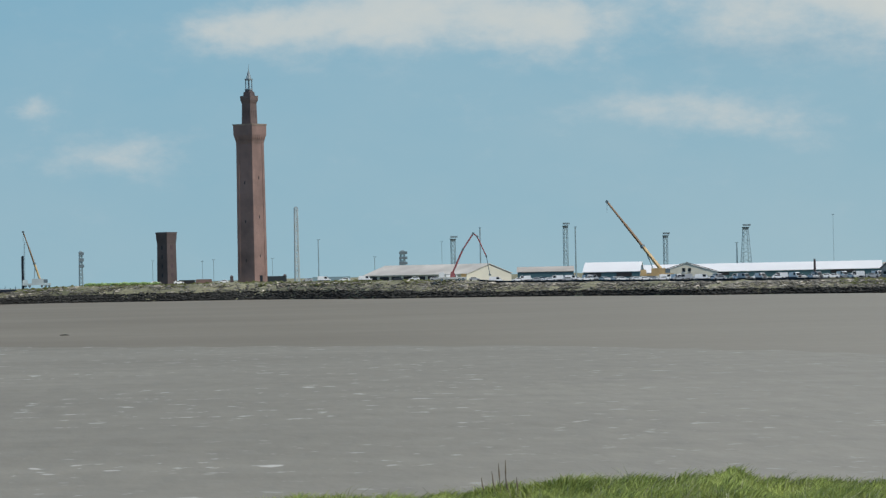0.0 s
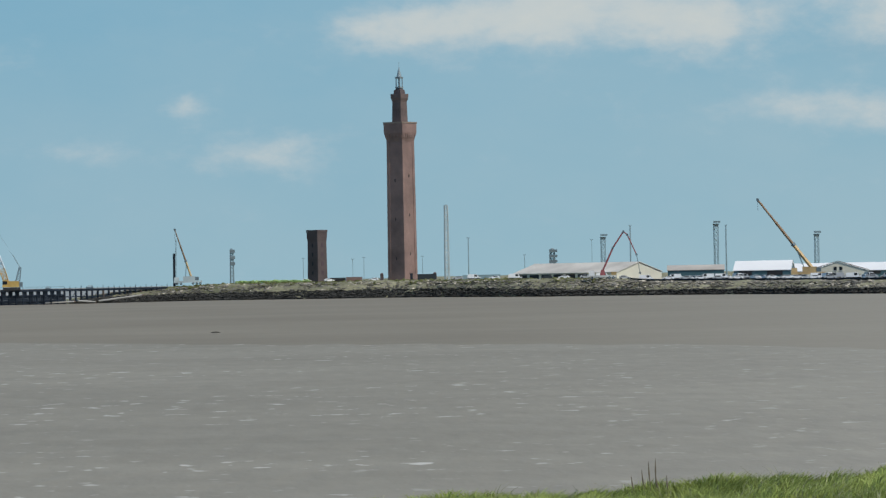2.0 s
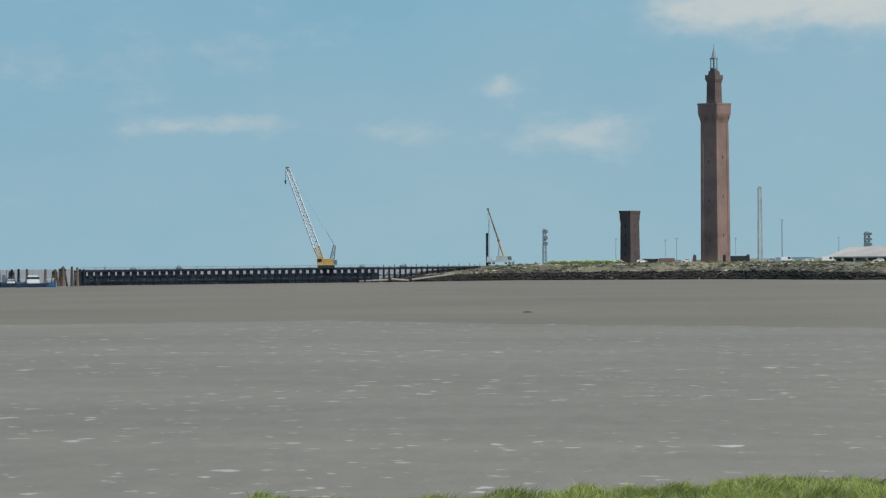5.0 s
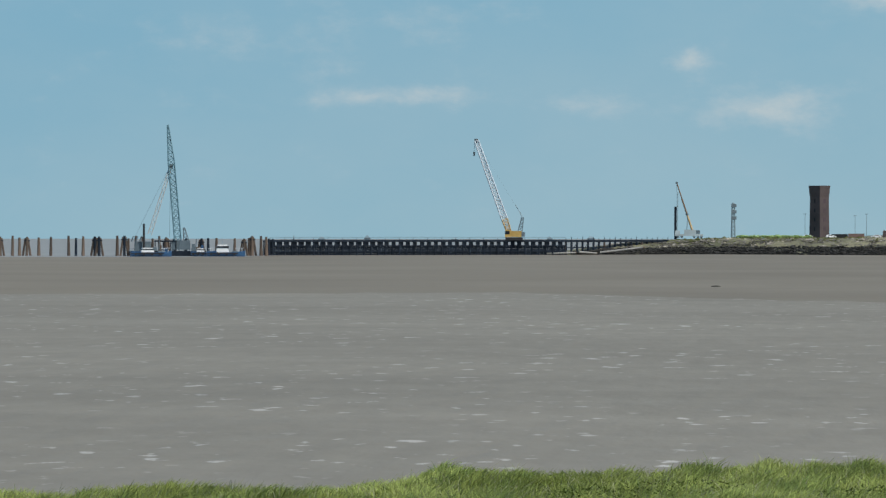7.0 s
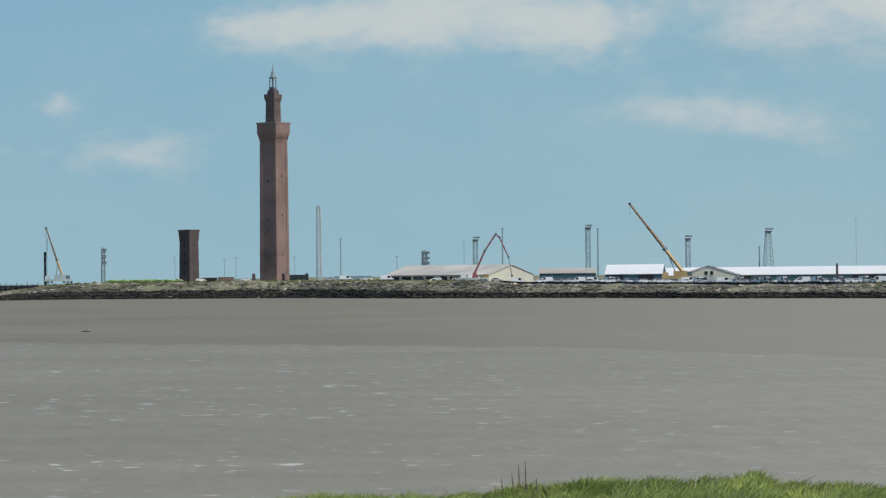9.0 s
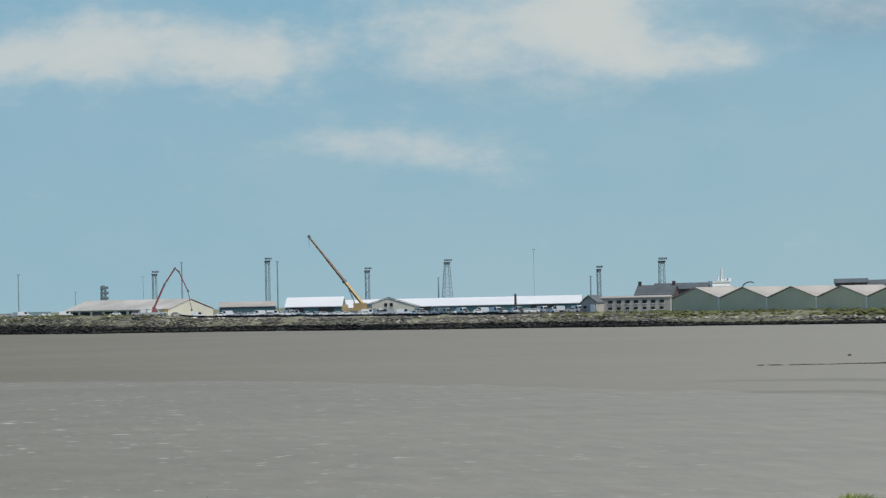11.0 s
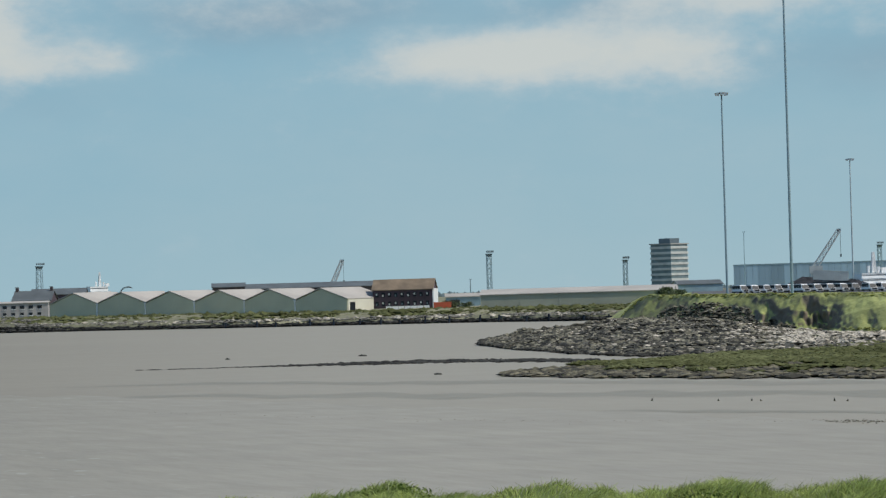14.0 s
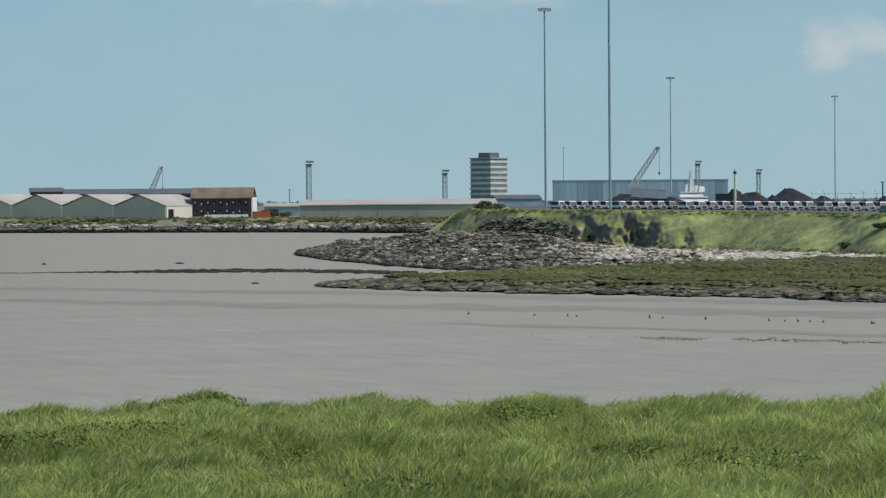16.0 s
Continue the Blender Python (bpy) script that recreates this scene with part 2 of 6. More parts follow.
let_light_through(GRASS, 0.5)
let_light_through(STRAW, 0.4)
TUFT = material("bank_grass_tufts", (0.255, 0.285, 0.082), 0.9, 0.25, 0.05, 0.0, tint=(0.335, 0.35, 0.115), island=0.15)
MARSH_TUFT = material("marsh_plant_leaves", (0.15, 0.16, 0.06), 0.85, 0.35, 0.05, 0.0, tint=(0.175, 0.185, 0.085), island=0.3)
BANK = material("rough_bank_grass", (0.245, 0.27, 0.09), 0.95, 0.4, 0.12, 0.5, tint=(0.305, 0.325, 0.114), fine=9.0)


def slope_earth(m, earth, lo, hi):
    """Bare earth where the ground is too steep to hold turf."""
    nt = m.node_tree
    b = nt.nodes["Principled BSDF"]
    old = b.inputs["Base Color"].links[0].from_socket
    geo, sep, mr, mx = (nt.nodes.new("ShaderNode" + k) for k in ("NewGeometry", "SeparateXYZ", "MapRange", "Mix"))
    mx.data_type = "RGBA"
    nt.links.new(geo.outputs["Normal"], sep.inputs[0])
    nt.links.new(sep.outputs[2], mr.inputs[0])
    mr.inputs[1].default_value, mr.inputs[2].default_value, mr.inputs[3].default_value, mr.inputs[4].default_value = lo, hi, 1.0, 0.0
    nt.links.new(mr.outputs[0], mx.inputs[0])
    nt.links.new(old, mx.inputs[6])
    mx.inputs[7].default_value = (*earth, 1)
    nt.links.new(mx.outputs[2], b.inputs["Base Color"])


slope_earth(BANK, (0.15, 0.125, 0.092), 0.55, 0.80)
for grass_like in (TUFT, MARSH_TUFT):
    let_light_through(grass_like, 0.4)
WEED_LEAF = material("weed_leaves", (0.12, 0.16, 0.035), 0.75, 0.3, 2.0, 0.0, tint=(0.18, 0.225, 0.06), island=0.5)
for leaf in (GRASS, WEED_LEAF, TUFT, MARSH_TUFT):
    leaf.node_tree.nodes["Principled BSDF"].inputs["Specular IOR Level"].default_value = 0.1
ROCK_WET.node_tree.nodes["Principled BSDF"].inputs["Specular IOR Level"].default_value = 0.15
GLASS_DARK.node_tree.nodes["Principled BSDF"].inputs["Specular IOR Level"].default_value = 0.15
TIMBER_DARK.node_tree.nodes["Principled BSDF"].inputs["Specular IOR Level"].default_value = 0.1
JIB_BLUE = material("blue_grey_jib_paint", (0.13, 0.25, 0.29), 0.55, 0.2, 0.3, 0.1)
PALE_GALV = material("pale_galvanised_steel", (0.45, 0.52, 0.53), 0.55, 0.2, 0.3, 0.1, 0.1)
LAND = material("shore_turf", (0.16, 0.17, 0.08), 0.95, 0.5, 0.03, 0.7, tint=(0.26, 0.24, 0.15))
YARD = material("yard_asphalt", (0.10, 0.10, 0.095), 0.9, 0.3, 0.03, 0.3)
MARSH = material("salt_marsh", (0.11, 0.13, 0.05), 0.95, 0.4, 0.08, 0.8, tint=(0.155, 0.17, 0.075))
SHRUB = material("dark_shrub_leaves", (0.075, 0.1, 0.04), 0.7, 0.4, 0.8, 0.0, island=0.6)
# blue-grey tone paints the distance haze into the hedge colour
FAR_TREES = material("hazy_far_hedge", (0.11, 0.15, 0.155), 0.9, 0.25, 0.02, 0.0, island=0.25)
STALK = material("dry_stalk", (0.22, 0.17, 0.12), 0.9, 0.3, 3.0)


def tidal_material(name, color, tint, rough, foam, rip, pale, streaks=0.06):
    m = material(name, color, rough, 0.08, 0.012, 0.0, tint=tint, fine=6.0)
    nt = m.node_tree
    b = nt.nodes["Principled BSDF"]
    co = nt.nodes.new("ShaderNodeTexCoord")

    def noise_at(s, d, scale_vec=(1, 1, 1)):
        mp = nt.nodes.new("ShaderNodeMapping")
        mp.inputs["Scale"].default_value = scale_vec
        nt.links.new(co.outputs["Object"], mp.inputs[0])
        n = nt.nodes.new("ShaderNodeTexNoise")
        n.inputs["Scale"].default_value, n.inputs["Detail"].default_value = s, d
        nt.links.new(mp.outputs[0], n.inputs["Vector"])
        return n.outputs["Fac"]

    def span(f, lo, hi):
        n = nt.nodes.new("ShaderNodeMapRange")
        n.inputs[1].default_value, n.inputs[2].default_value = lo, hi
        nt.links.new(f, n.inputs[0])
        return n.outputs[0]
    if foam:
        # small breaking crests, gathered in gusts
        # crest size grows with the square root of the distance ahead of the eye
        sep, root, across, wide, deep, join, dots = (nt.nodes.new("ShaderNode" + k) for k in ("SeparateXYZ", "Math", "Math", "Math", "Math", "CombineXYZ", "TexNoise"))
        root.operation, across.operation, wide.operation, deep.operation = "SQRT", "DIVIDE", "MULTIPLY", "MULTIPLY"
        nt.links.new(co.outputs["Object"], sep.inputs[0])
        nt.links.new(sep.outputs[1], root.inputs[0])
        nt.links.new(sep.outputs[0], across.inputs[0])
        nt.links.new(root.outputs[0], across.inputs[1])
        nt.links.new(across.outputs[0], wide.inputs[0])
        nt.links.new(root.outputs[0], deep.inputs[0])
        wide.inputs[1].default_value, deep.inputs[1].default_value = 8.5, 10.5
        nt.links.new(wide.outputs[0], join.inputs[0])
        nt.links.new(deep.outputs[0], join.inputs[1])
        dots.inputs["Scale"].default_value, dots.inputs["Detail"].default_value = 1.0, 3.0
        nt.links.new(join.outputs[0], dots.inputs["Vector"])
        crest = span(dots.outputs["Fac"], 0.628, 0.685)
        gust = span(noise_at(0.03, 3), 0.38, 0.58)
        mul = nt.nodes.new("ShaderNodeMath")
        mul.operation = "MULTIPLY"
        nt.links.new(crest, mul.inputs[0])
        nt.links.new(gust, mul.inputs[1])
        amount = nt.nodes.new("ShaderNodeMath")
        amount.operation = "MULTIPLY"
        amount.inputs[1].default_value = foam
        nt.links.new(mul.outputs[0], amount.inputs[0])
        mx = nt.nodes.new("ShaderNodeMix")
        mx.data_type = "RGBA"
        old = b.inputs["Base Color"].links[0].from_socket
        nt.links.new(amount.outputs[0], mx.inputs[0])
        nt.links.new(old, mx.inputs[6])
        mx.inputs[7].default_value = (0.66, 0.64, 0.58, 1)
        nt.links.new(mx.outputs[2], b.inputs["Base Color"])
    # long faint streaks of wetter and drier surface
    streak = nt.nodes.new("ShaderNodeHueSaturation")
    mr = nt.nodes.new("ShaderNodeMapRange")
    mr.inputs[1].default_value, mr.inputs[2].default_value, mr.inputs[3].default_value, mr.inputs[4].default_value = 0.3, 0.7, 1 - streaks, 1 + streaks
    nt.links.new(noise_at(1.0, 6, (0.018, 0.1, 1)), mr.inputs[0])
    grit, both = nt.nodes.new("ShaderNodeMapRange"), nt.nodes.new("ShaderNodeMath")
    grit.inputs[1].default_value, grit.inputs[2].default_value, grit.inputs[3].default_value, grit.inputs[4].default_value = 0.3, 0.7, 1 - streaks, 1 + streaks
    nt.links.new(noise_at(1.0, 4, (0.5, 0.16, 1)), grit.inputs[0])
    both.operation = "MULTIPLY"
    nt.links.new(mr.outputs[0], both.inputs[0])
    nt.links.new(grit.outputs[0], both.inputs[1])
    nt.links.new(both.outputs[0], streak.inputs["Value"])
    # the surface grows paler towards the right, with x / y
    sp, ratio, dry = nt.nodes.new("ShaderNodeSeparateXYZ"), nt.nodes.new("ShaderNodeMath"), nt.nodes.new("ShaderNodeMix")
    nt.links.new(co.outputs["Object"], sp.inputs[0])
    ratio.operation, dry.data_type = "DIVIDE", "RGBA"
    nt.links.new(sp.outputs[0], ratio.inputs[0])
    nt.links.new(sp.outputs[1], ratio.inputs[1])
    nt.links.new(span(ratio.outputs[0], 0.02, 0.3), dry.inputs[0])
    nt.links.new(b.inputs["Base Color"].links[0].from_socket, dry.inputs[6])
    dry.inputs[7].default_value = (*pale, 1)
    nt.links.new(dry.outputs[2], streak.inputs["Color"])
    nt.links.new(streak.outputs[0], b.inputs["Base Color"])
    b.inputs["Specular IOR Level"].default_value = 0.25
    bp = nt.nodes.new("ShaderNodeBump")
    bp.inputs["Strength"].default_value, bp.inputs["Distance"].default_value = rip, 0.35
    nt.links.new(noise_at(0.35, 4, (1.0, 0.3, 1)), bp.inputs["Height"])
    nt.links.new(bp.outputs[0], b.inputs["Normal"])
    return m


MUD = tidal_material("wet_mud", (0.195, 0.17, 0.125), (0.215, 0.19, 0.142), 0.7, 0.0, 0.2, (0.308, 0.285, 0.23), 0.025)
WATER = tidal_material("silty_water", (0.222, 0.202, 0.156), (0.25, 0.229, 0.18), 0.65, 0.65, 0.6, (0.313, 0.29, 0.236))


SEA = material("open_sea", (0.27, 0.265, 0.235), 0.5, 0.15, 0.01, 0.0)


# ---- helpers for building ----
def spot(az, dist, z=0.0):
    """A place in the plan: degrees to the right of the tower, metres from the sea wall."""
    return Vector((dist * math.sin(radians(az)), dist * math.cos(radians(az)), z))


def stand(az, dist, z, turn=0.0):
    """A pose whose front (-y) looks back at the sea wall, turned by some degrees."""
    p = spot(az, dist, z)
    return pose(p.x, p.y, p.z, 0, 0, -az + turn)


def thing(name, m, label, category, group="", kind=""):
    ob = new(name)
    ob.empty_display_size = 0.5
    ob.matrix_world = m
    return tagged(ob, label, category, group, kind)


def link(name, bm, mat, parent=None, label="", smooth=False):
    me = bpy.data.meshes.new(name)
    bmesh.ops.recalc_face_normals(bm, faces=bm.faces)
    bm.to_mesh(me)
    bm.free()
    me.materials.append(mat)
    if smooth:
        me.polygons.foreach_set("use_smooth", [True] * len(me.polygons))
    ob = new(name, me)
    if parent is not None:
        ob.parent = parent
    if label:
        ob["label"] = label
    return ob


def part(name, bm, mat, parent, label="", smooth=False):
    return link(name, bm, mat, parent, label, smooth)


def share(name, me, parent, m):
    ob = new(name, me)
    ob.parent = parent
    ob.matrix_local = m
    return ob


def hexa(bm, lower, upper):
    """A six-sided solid from four lower and four upper corners."""
    v = [bm.verts.new(p) for p in (*lower, *upper)]
    for f in ((3, 2, 1, 0), (4, 5, 6, 7), (0, 1, 5, 4), (1, 2, 6, 5), (2, 3, 7, 6), (3, 0, 4, 7)):
        bm.faces.new([v[i] for i in f])


def frustum(bm, z0, w0, z1, w1, d0=None, d1=None, x=0.0, y=0.0):
    d0, d1 = d0 or w0, d1 or w1
    q = lambda w, d, z: [(x - w / 2, y - d / 2, z), (x + w / 2, y - d / 2, z), (x + w / 2, y + d / 2, z), (x - w / 2, y + d / 2, z)]
    hexa(bm, q(w0, d0, z0), q(w1, d1, z1))
    return bm


def box(bm, x0, x1, y0, y1, z0, z1):
    return frustum(bm, z0, x1 - x0, z1, x1 - x0, y1 - y0, y1 - y0, (x0 + x1) / 2, (y0 + y1) / 2)


def boxed(*a):
    return box(bmesh.new(), *a)


def beam(bm, p, q, r0, r1=None, n=6):
    p, q = Vector(p), Vector(q)
    r1 = r0 if r1 is None else r1
    rot = (q - p).to_track_quat("Z", "Y").to_matrix()
    ring = lambda c, r: [bm.verts.new(c + rot @ Vector((r * math.cos(2 * math.pi * i / n), r * math.sin(2 * math.pi * i / n), 0))) for i in range(n)]
    a, b = ring(p, r0), ring(q, max(r1, 0.002))
    for i in range(n):
        bm.faces.new((a[i], a[(i + 1) % n], b[(i + 1) % n], b[i]))
    bm.faces.new(a[::-1])
    bm.faces.new(b)
    return bm


def lattice(bm, p, q, w0, w1, bays, r):
    """A square lattice boom: four chords, rungs and diagonals."""
    p, q = Vector(p), Vector(q)
    rot = (q - p).to_track_quat("Z", "Y").to_matrix()
    corner = lambda t, i: p.lerp(q, t) + rot @ Vector(((-1, 1, 1, -1)[i] * (w0 + (w1 - w0) * t) / 2, (-1, -1, 1, 1)[i] * (w0 + (w1 - w0) * t) / 2, 0))
    for i in range(4):
        beam(bm, corner(0, i), corner(1, i), r, n=4)
    for k in range(bays):
        for i in range(4):
            j = (i + 1) % 4
            a, b = k / bays, (k + 1) / bays
            beam(bm, corner(a, i), corner(b, j), r * 0.6, n=3)
            beam(bm, corner(b, i), corner(b, j), r * 0.6, n=3)
    return bm


def ladder(pairs, x):
    for (x0, y0), (x1, y1) in zip(pairs, pairs[1:]):
        if x <= x1:
            k = max(0.0, (x - x0) / (x1 - x0))
            k = k * k * (3 - 2 * k) * 0.5 + k * 0.5
            return y0 + (y1 - y0) * k
    return pairs[-1][1]


def sheet(name, azs, profile, mat, wobble=0.0, size=8.0, group="", smooth=True):
    """A piece of ground over a fan of directions; profile(az) gives the same number of (distance, height) pairs for each."""
    verts, faces, n = [], [], 0
    for az in azs:
        row = profile(az)
        n = len(row)
        for d, z in row:
            p = spot(az, d, z)
            if wobble and z > 0.0:
                p.z += wobble * noise.fractal(p / size, 1.0, 2.0, 3)
            verts.append(p)
    for i in range(len(azs) - 1):
        for j in range(n - 1):
            a = i * n + j
            faces.append((a, a + n, a + n + 1, a + 1))
    me = bpy.data.meshes.new(name)
    me.from_pydata(verts, [], faces)
    me.materials.append(mat)
    if smooth:
        me.polygons.foreach_set("use_smooth", [True] * len(me.polygons))
    ob = new(name, me)
    return ob


def span_range(a, b, step):
    n = max(1, round((b - a) / step))
    return [a + (b - a) * i / n for i in range(n + 1)]


# ---- the ground ----
SHORE = [(-5.6, 1345), (-3.3, 1383), (0.0, 1335), (2.7, 1228), (4.4, 1198), (8.4, 1080), (12.2, 1012), (16.0, 955), (19.0, 925), (21.5, 872), (24.0, 840), (40.0, 800)]
SHORE_TOP = [(-5.6, 1.6), (-4.6, 4.6), (-3.0, 6.2), (0.0, 6.5), (3.5, 6.0), (4.3, 4.75), (8.0, 4.15), (10.0, 4.1), (12.0, 3.9), (17.0, 3.5), (40.0, 3.5)]
FOOT = [(21.0, 606), (22.0, 590), (23.4, 564), (24.9, 541), (26.3, 520), (28.2, 481), (29.3, 455), (32.0, 402), (40.0, 340)]
ROCK_LINE = [(19.3, 536), (20.1, 478), (21.0, 441), (22.0, 415), (23.4, 399), (26.0, 405), (40.0, 390)]
APRON_BACK = [(19.3, 538), (20.0, 562), (20.5, 580), (21.2, 602)]
APRON_RISE = [(19.3, 0.4), (20.5, 1.5), (22.0, 2.7), (23.4, 2.2), (24.5, 0.9), (25.3, 0.35), (40.0, 0.35)]
MARSH_EDGE = [(19.75, 337), (21.7, 321), (23.8, 308), (27.2, 294), (29.0, 279), (33.0, 252), (40.0, 220)]
WAVES_END = [(-30.0, 470), (-12.0, 478), (-7.0, 489), (-2.0, 437), (4.4, 396), (8.4, 353), (12.1, 314), (18.8, 250), (27.0, 200), (40.0, 160)]
shore = lambda az: ladder(SHORE, az)
shore_top = lambda az: ladder(SHORE_TOP, az)


def shore_z(az, o):
    """The height of the far shore's slope, o metres behind the waterline."""
    t = shore_top(az)
    return ladder([(-2, -0.3), (0, 0.3), (3, min(1.5, t * 0.4)), (10, t * 0.62), (18, t * 0.9), (26, t)], o)


def apron_back(az):
    """How far back the tumbled rocks reach."""
    return max(ladder(APRON_BACK, az) if az < 21.2 else ladder(FOOT, az), ladder(ROCK_LINE, az) + 3)


def plateau(az):
    """The level of the car terminal behind the headland."""
    k = min(1.0, max(0.0, (az - 21.38) / 0.9))
    return (6.75 - max(0.0, az - 23.0) * 0.115) * k * k * (3 - 2 * k)


SCARS = [(22.9, 0.12, 0.25), (23.45, 0.25, 0.35), (24.3, 0.35, 0.55), (25.1, 0.3, 1.2), (25.95, 0.12, 0.3)]


def bank_depth(az):
    return 15 if az < 25 else 15 + 9 * min(1.0, (az - 25) / 2)


def bank_scar(az, k=0.5):
    """How far the sea has bitten into the bank's face, 0 to 1."""
    slant = az + 0.12 * (k - 0.5)
    s = max(h * math.exp(-((slant - a) / w) ** 2) for a, w, h in SCARS)
    return min(1.0, max(0.0, s * (0.8 + 1.1 * noise.noise((slant * 4.5, 11.0 + k * 3.5, 0)) + 0.8 * noise.noise((slant * 12.0, 3.0 + k * 8.0, 0)))))


def bank_point(az, k):
    """Distance and height of the bank's face, from its foot (k = 0) to its brow (k = 1)."""
    f, p, steep = ladder(FOOT, az), plateau(az), bank_depth(az)
    lump = noise.fractal(spot(az, f + steep * k) / 5.0, 1.0, 2.0, 4)
    fine = noise.fractal(spot(az, f + steep * k) / 1.3, 1.0, 2.0, 3)
    ribs = noise.noise((az * 9.0, 4.0 + k * 3.0, 0)) + 0.5 * noise.noise((az * 23.0, 8.0 + k * 8.0, 0))
    scar = bank_scar(az, k)
    soft = min(1.0, max(0.0, (26.6 - az) / 1.2))
    m = min(1.0, max(0.0, (k - 0.30 - 0.12 * lump) / 0.5))
    smooth_z = p * (0.06 + 0.94 * k ** 0.92)
    bitten = p * (0.1 + 0.9 * m ** 0.8)
    back = scar * 4.5 * min(1.0, 1.6 * (1 - k)) + ribs * (0.05 + 0.15 * soft + 0.6 * soft * scar) * (1 - 0.7 * k)
    z = smooth_z + (bitten - smooth_z) * scar + ((0.12 + 0.3 * soft) * lump + (0.05 + 0.11 * soft) * fine) * min(1.0, p / 2.5)
    return f + steep * k + back, z


def marsh_edge(az):
    return ladder(MARSH_EDGE, az) + 5 * noise.noise((az * 3.1, 2, 0)) + 2 * noise.noise((az * 11, 5, 0))


def marsh_back(az):
    return max(ladder([(19.6, 347), (21.7, 362), (23.9, 398), (26.0, 407), (40.0, 400)], az), marsh_edge(az) + 4)


def marsh_gap(az, d):
    """1 on the turf of the marsh, 0 in the muddy hollows between."""
    p = spot(az, d)
    n = noise.noise((p.x / 8, p.y / 7, 0)) + 0.5 * noise.noise((p.x / 2.6, p.y / 3.5, 5)) + min(0.6, (d - marsh_edge(az)) / 38 - 0.75)
    n -= 0.5 * max(0.0, 1 - (az - 19.75) / 1.6)
    k = min(1.0, max(0.0, (n + 0.3) / 0.35))
    return k * k * (3 - 2 * k)


def marsh_z(az, d):
    h = 0.62 * min(1.0, 0.45 + max(0.0, az - 19.75) / 1.6)
    return h * (0.22 + 0.78 * marsh_gap(az, d))


def apron_ridge(az, d):
    """Low ridges along which the tumbled rocks have gathered."""
    p = spot(az, d)
    return 0.75 * max(0.0, noise.noise((p.x / 9, p.y / 11, 3)) + 0.4 * noise.noise((p.x / 3.0, p.y / 4.5, 8)))


def build_ground():
    # one sheet of mud to the horizon
    azs = span_range(-180, 180, 6)
    tagged(sheet("ground", azs, lambda az: [(1, -0.02), (60, -0.02), (400, -0.02), (1500, -0.02), (4950, -0.02)], MUD), "wet grey-brown mudflat reaching to the far shore", "mudflat", kind="structure")
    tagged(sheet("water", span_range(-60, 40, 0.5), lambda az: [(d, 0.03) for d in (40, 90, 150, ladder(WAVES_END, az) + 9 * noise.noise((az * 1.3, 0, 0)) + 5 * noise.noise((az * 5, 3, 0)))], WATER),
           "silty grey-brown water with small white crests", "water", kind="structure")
    tagged(sheet("open_water", span_range(-60, -3.2, 0.4), lambda az: [(d, 0.02) for d in (ladder([(-60.0, 1190), (-11.2, 1212), (-10.5, 1304), (-5.6, 1346), (-3.2, 1420)], az), 2200, 4940)], SEA), "open estuary water beyond the pier, silvered by the sky", "water", kind="structure")

    wet = tidal_material("channel_mud", (0.17, 0.155, 0.115), (0.19, 0.17, 0.13), 0.6, 0.0, 0.3, (0.25, 0.231, 0.18), 0.03)
    for k, (near, reach) in enumerate((([(14.0, 303), (19.0, 279), (24.0, 265), (29.0, 248), (40.0, 213)], 17.0), ([(14.0, 345), (19.0, 321), (24.0, 292), (29.0, 272), (40.0, 240)], 15.0), ([(14.0, 262), (19.0, 240), (24.0, 228), (29.0, 212), (40.0, 190)], 6.0))):
        tagged(sheet("mud_channel", span_range(12.0, 38, 0.12), lambda az: [(ladder(near, az) + o * reach * min(1.0, (az - 11.8) / 4) * (0.35 + 0.9 * abs(noise.noise((az * 0.7 + 40 * k, 6 + o, 0)))) + 3 * noise.noise((az * 0.6, 9 + k, 0)), -0.016 + 0.004 * k) for o in (-0.6, 0.0, 0.8)], wet),
               "darker wet mud in a shallow channel", "mud", kind="structure")

    def far(az):
        d, t = shore(az), shore_top(az)
        k = min(1.0, max(0.0, (az + 5.6) / 4.5)) ** 2
        if az < 0.6:
            e = d + 30 + 500 * k + (3400 * (az + 1.1) / 1.7 if az > -1.1 else 0)
            return [(d - 2, -0.3), (d, 0.3), (d + 3, min(1.5, t * 0.4)), (d + 10, t * 0.62), (d + 18, t * 0.9), (d + 26, t), (d + 28, t), (d + 29 + 400 * k, t), (e, t), (e + 12, -0.3)]
        return [(d - 2, -0.3), (d, 0.3), (d + 3, min(1.5, t * 0.4)), (d + 10, t * 0.62), (d + 18, t * 0.9), (d + 26, t), (d + 60, t + 0.1), (d + 220, t + 0.2), (2300, max(t, 5.0)), (4800, max(t, 6.0))]
    tagged(sheet("shore", span_range(-5.6, 36, 0.07), far, LAND, 0.7, 9.0), "low dock shore of turf and rubble", "shore", kind="structure")
    weed = lambda az: 6.2 - 3.4 * min(1.0, max(0.0, (az - 1.5) / 3)) - 1.4 * min(1.0, max(0.0, (az - 11) / 2)) + 1.2 * noise.noise((az * 4, 1, 0))
    tagged(sheet("weed_band", span_range(-5.5, 22.0, 0.06), lambda az: [(shore(az) + o, shore_z(az, o) + 0.14) for o in [-2.2 + (weed(az) + 2.2) * k / 5 for k in range(6)]], ROCK_WET, 0.3, 2.0), "dark band of seaweed along the far waterline", "foreshore", kind="structure")
    yard = lambda az: [(shore(az) + 34, shore_top(az) + 0.42), (shore(az) + 120, shore_top(az) + 0.5), (shore(az) + 216, shore_top(az) + 0.55)]
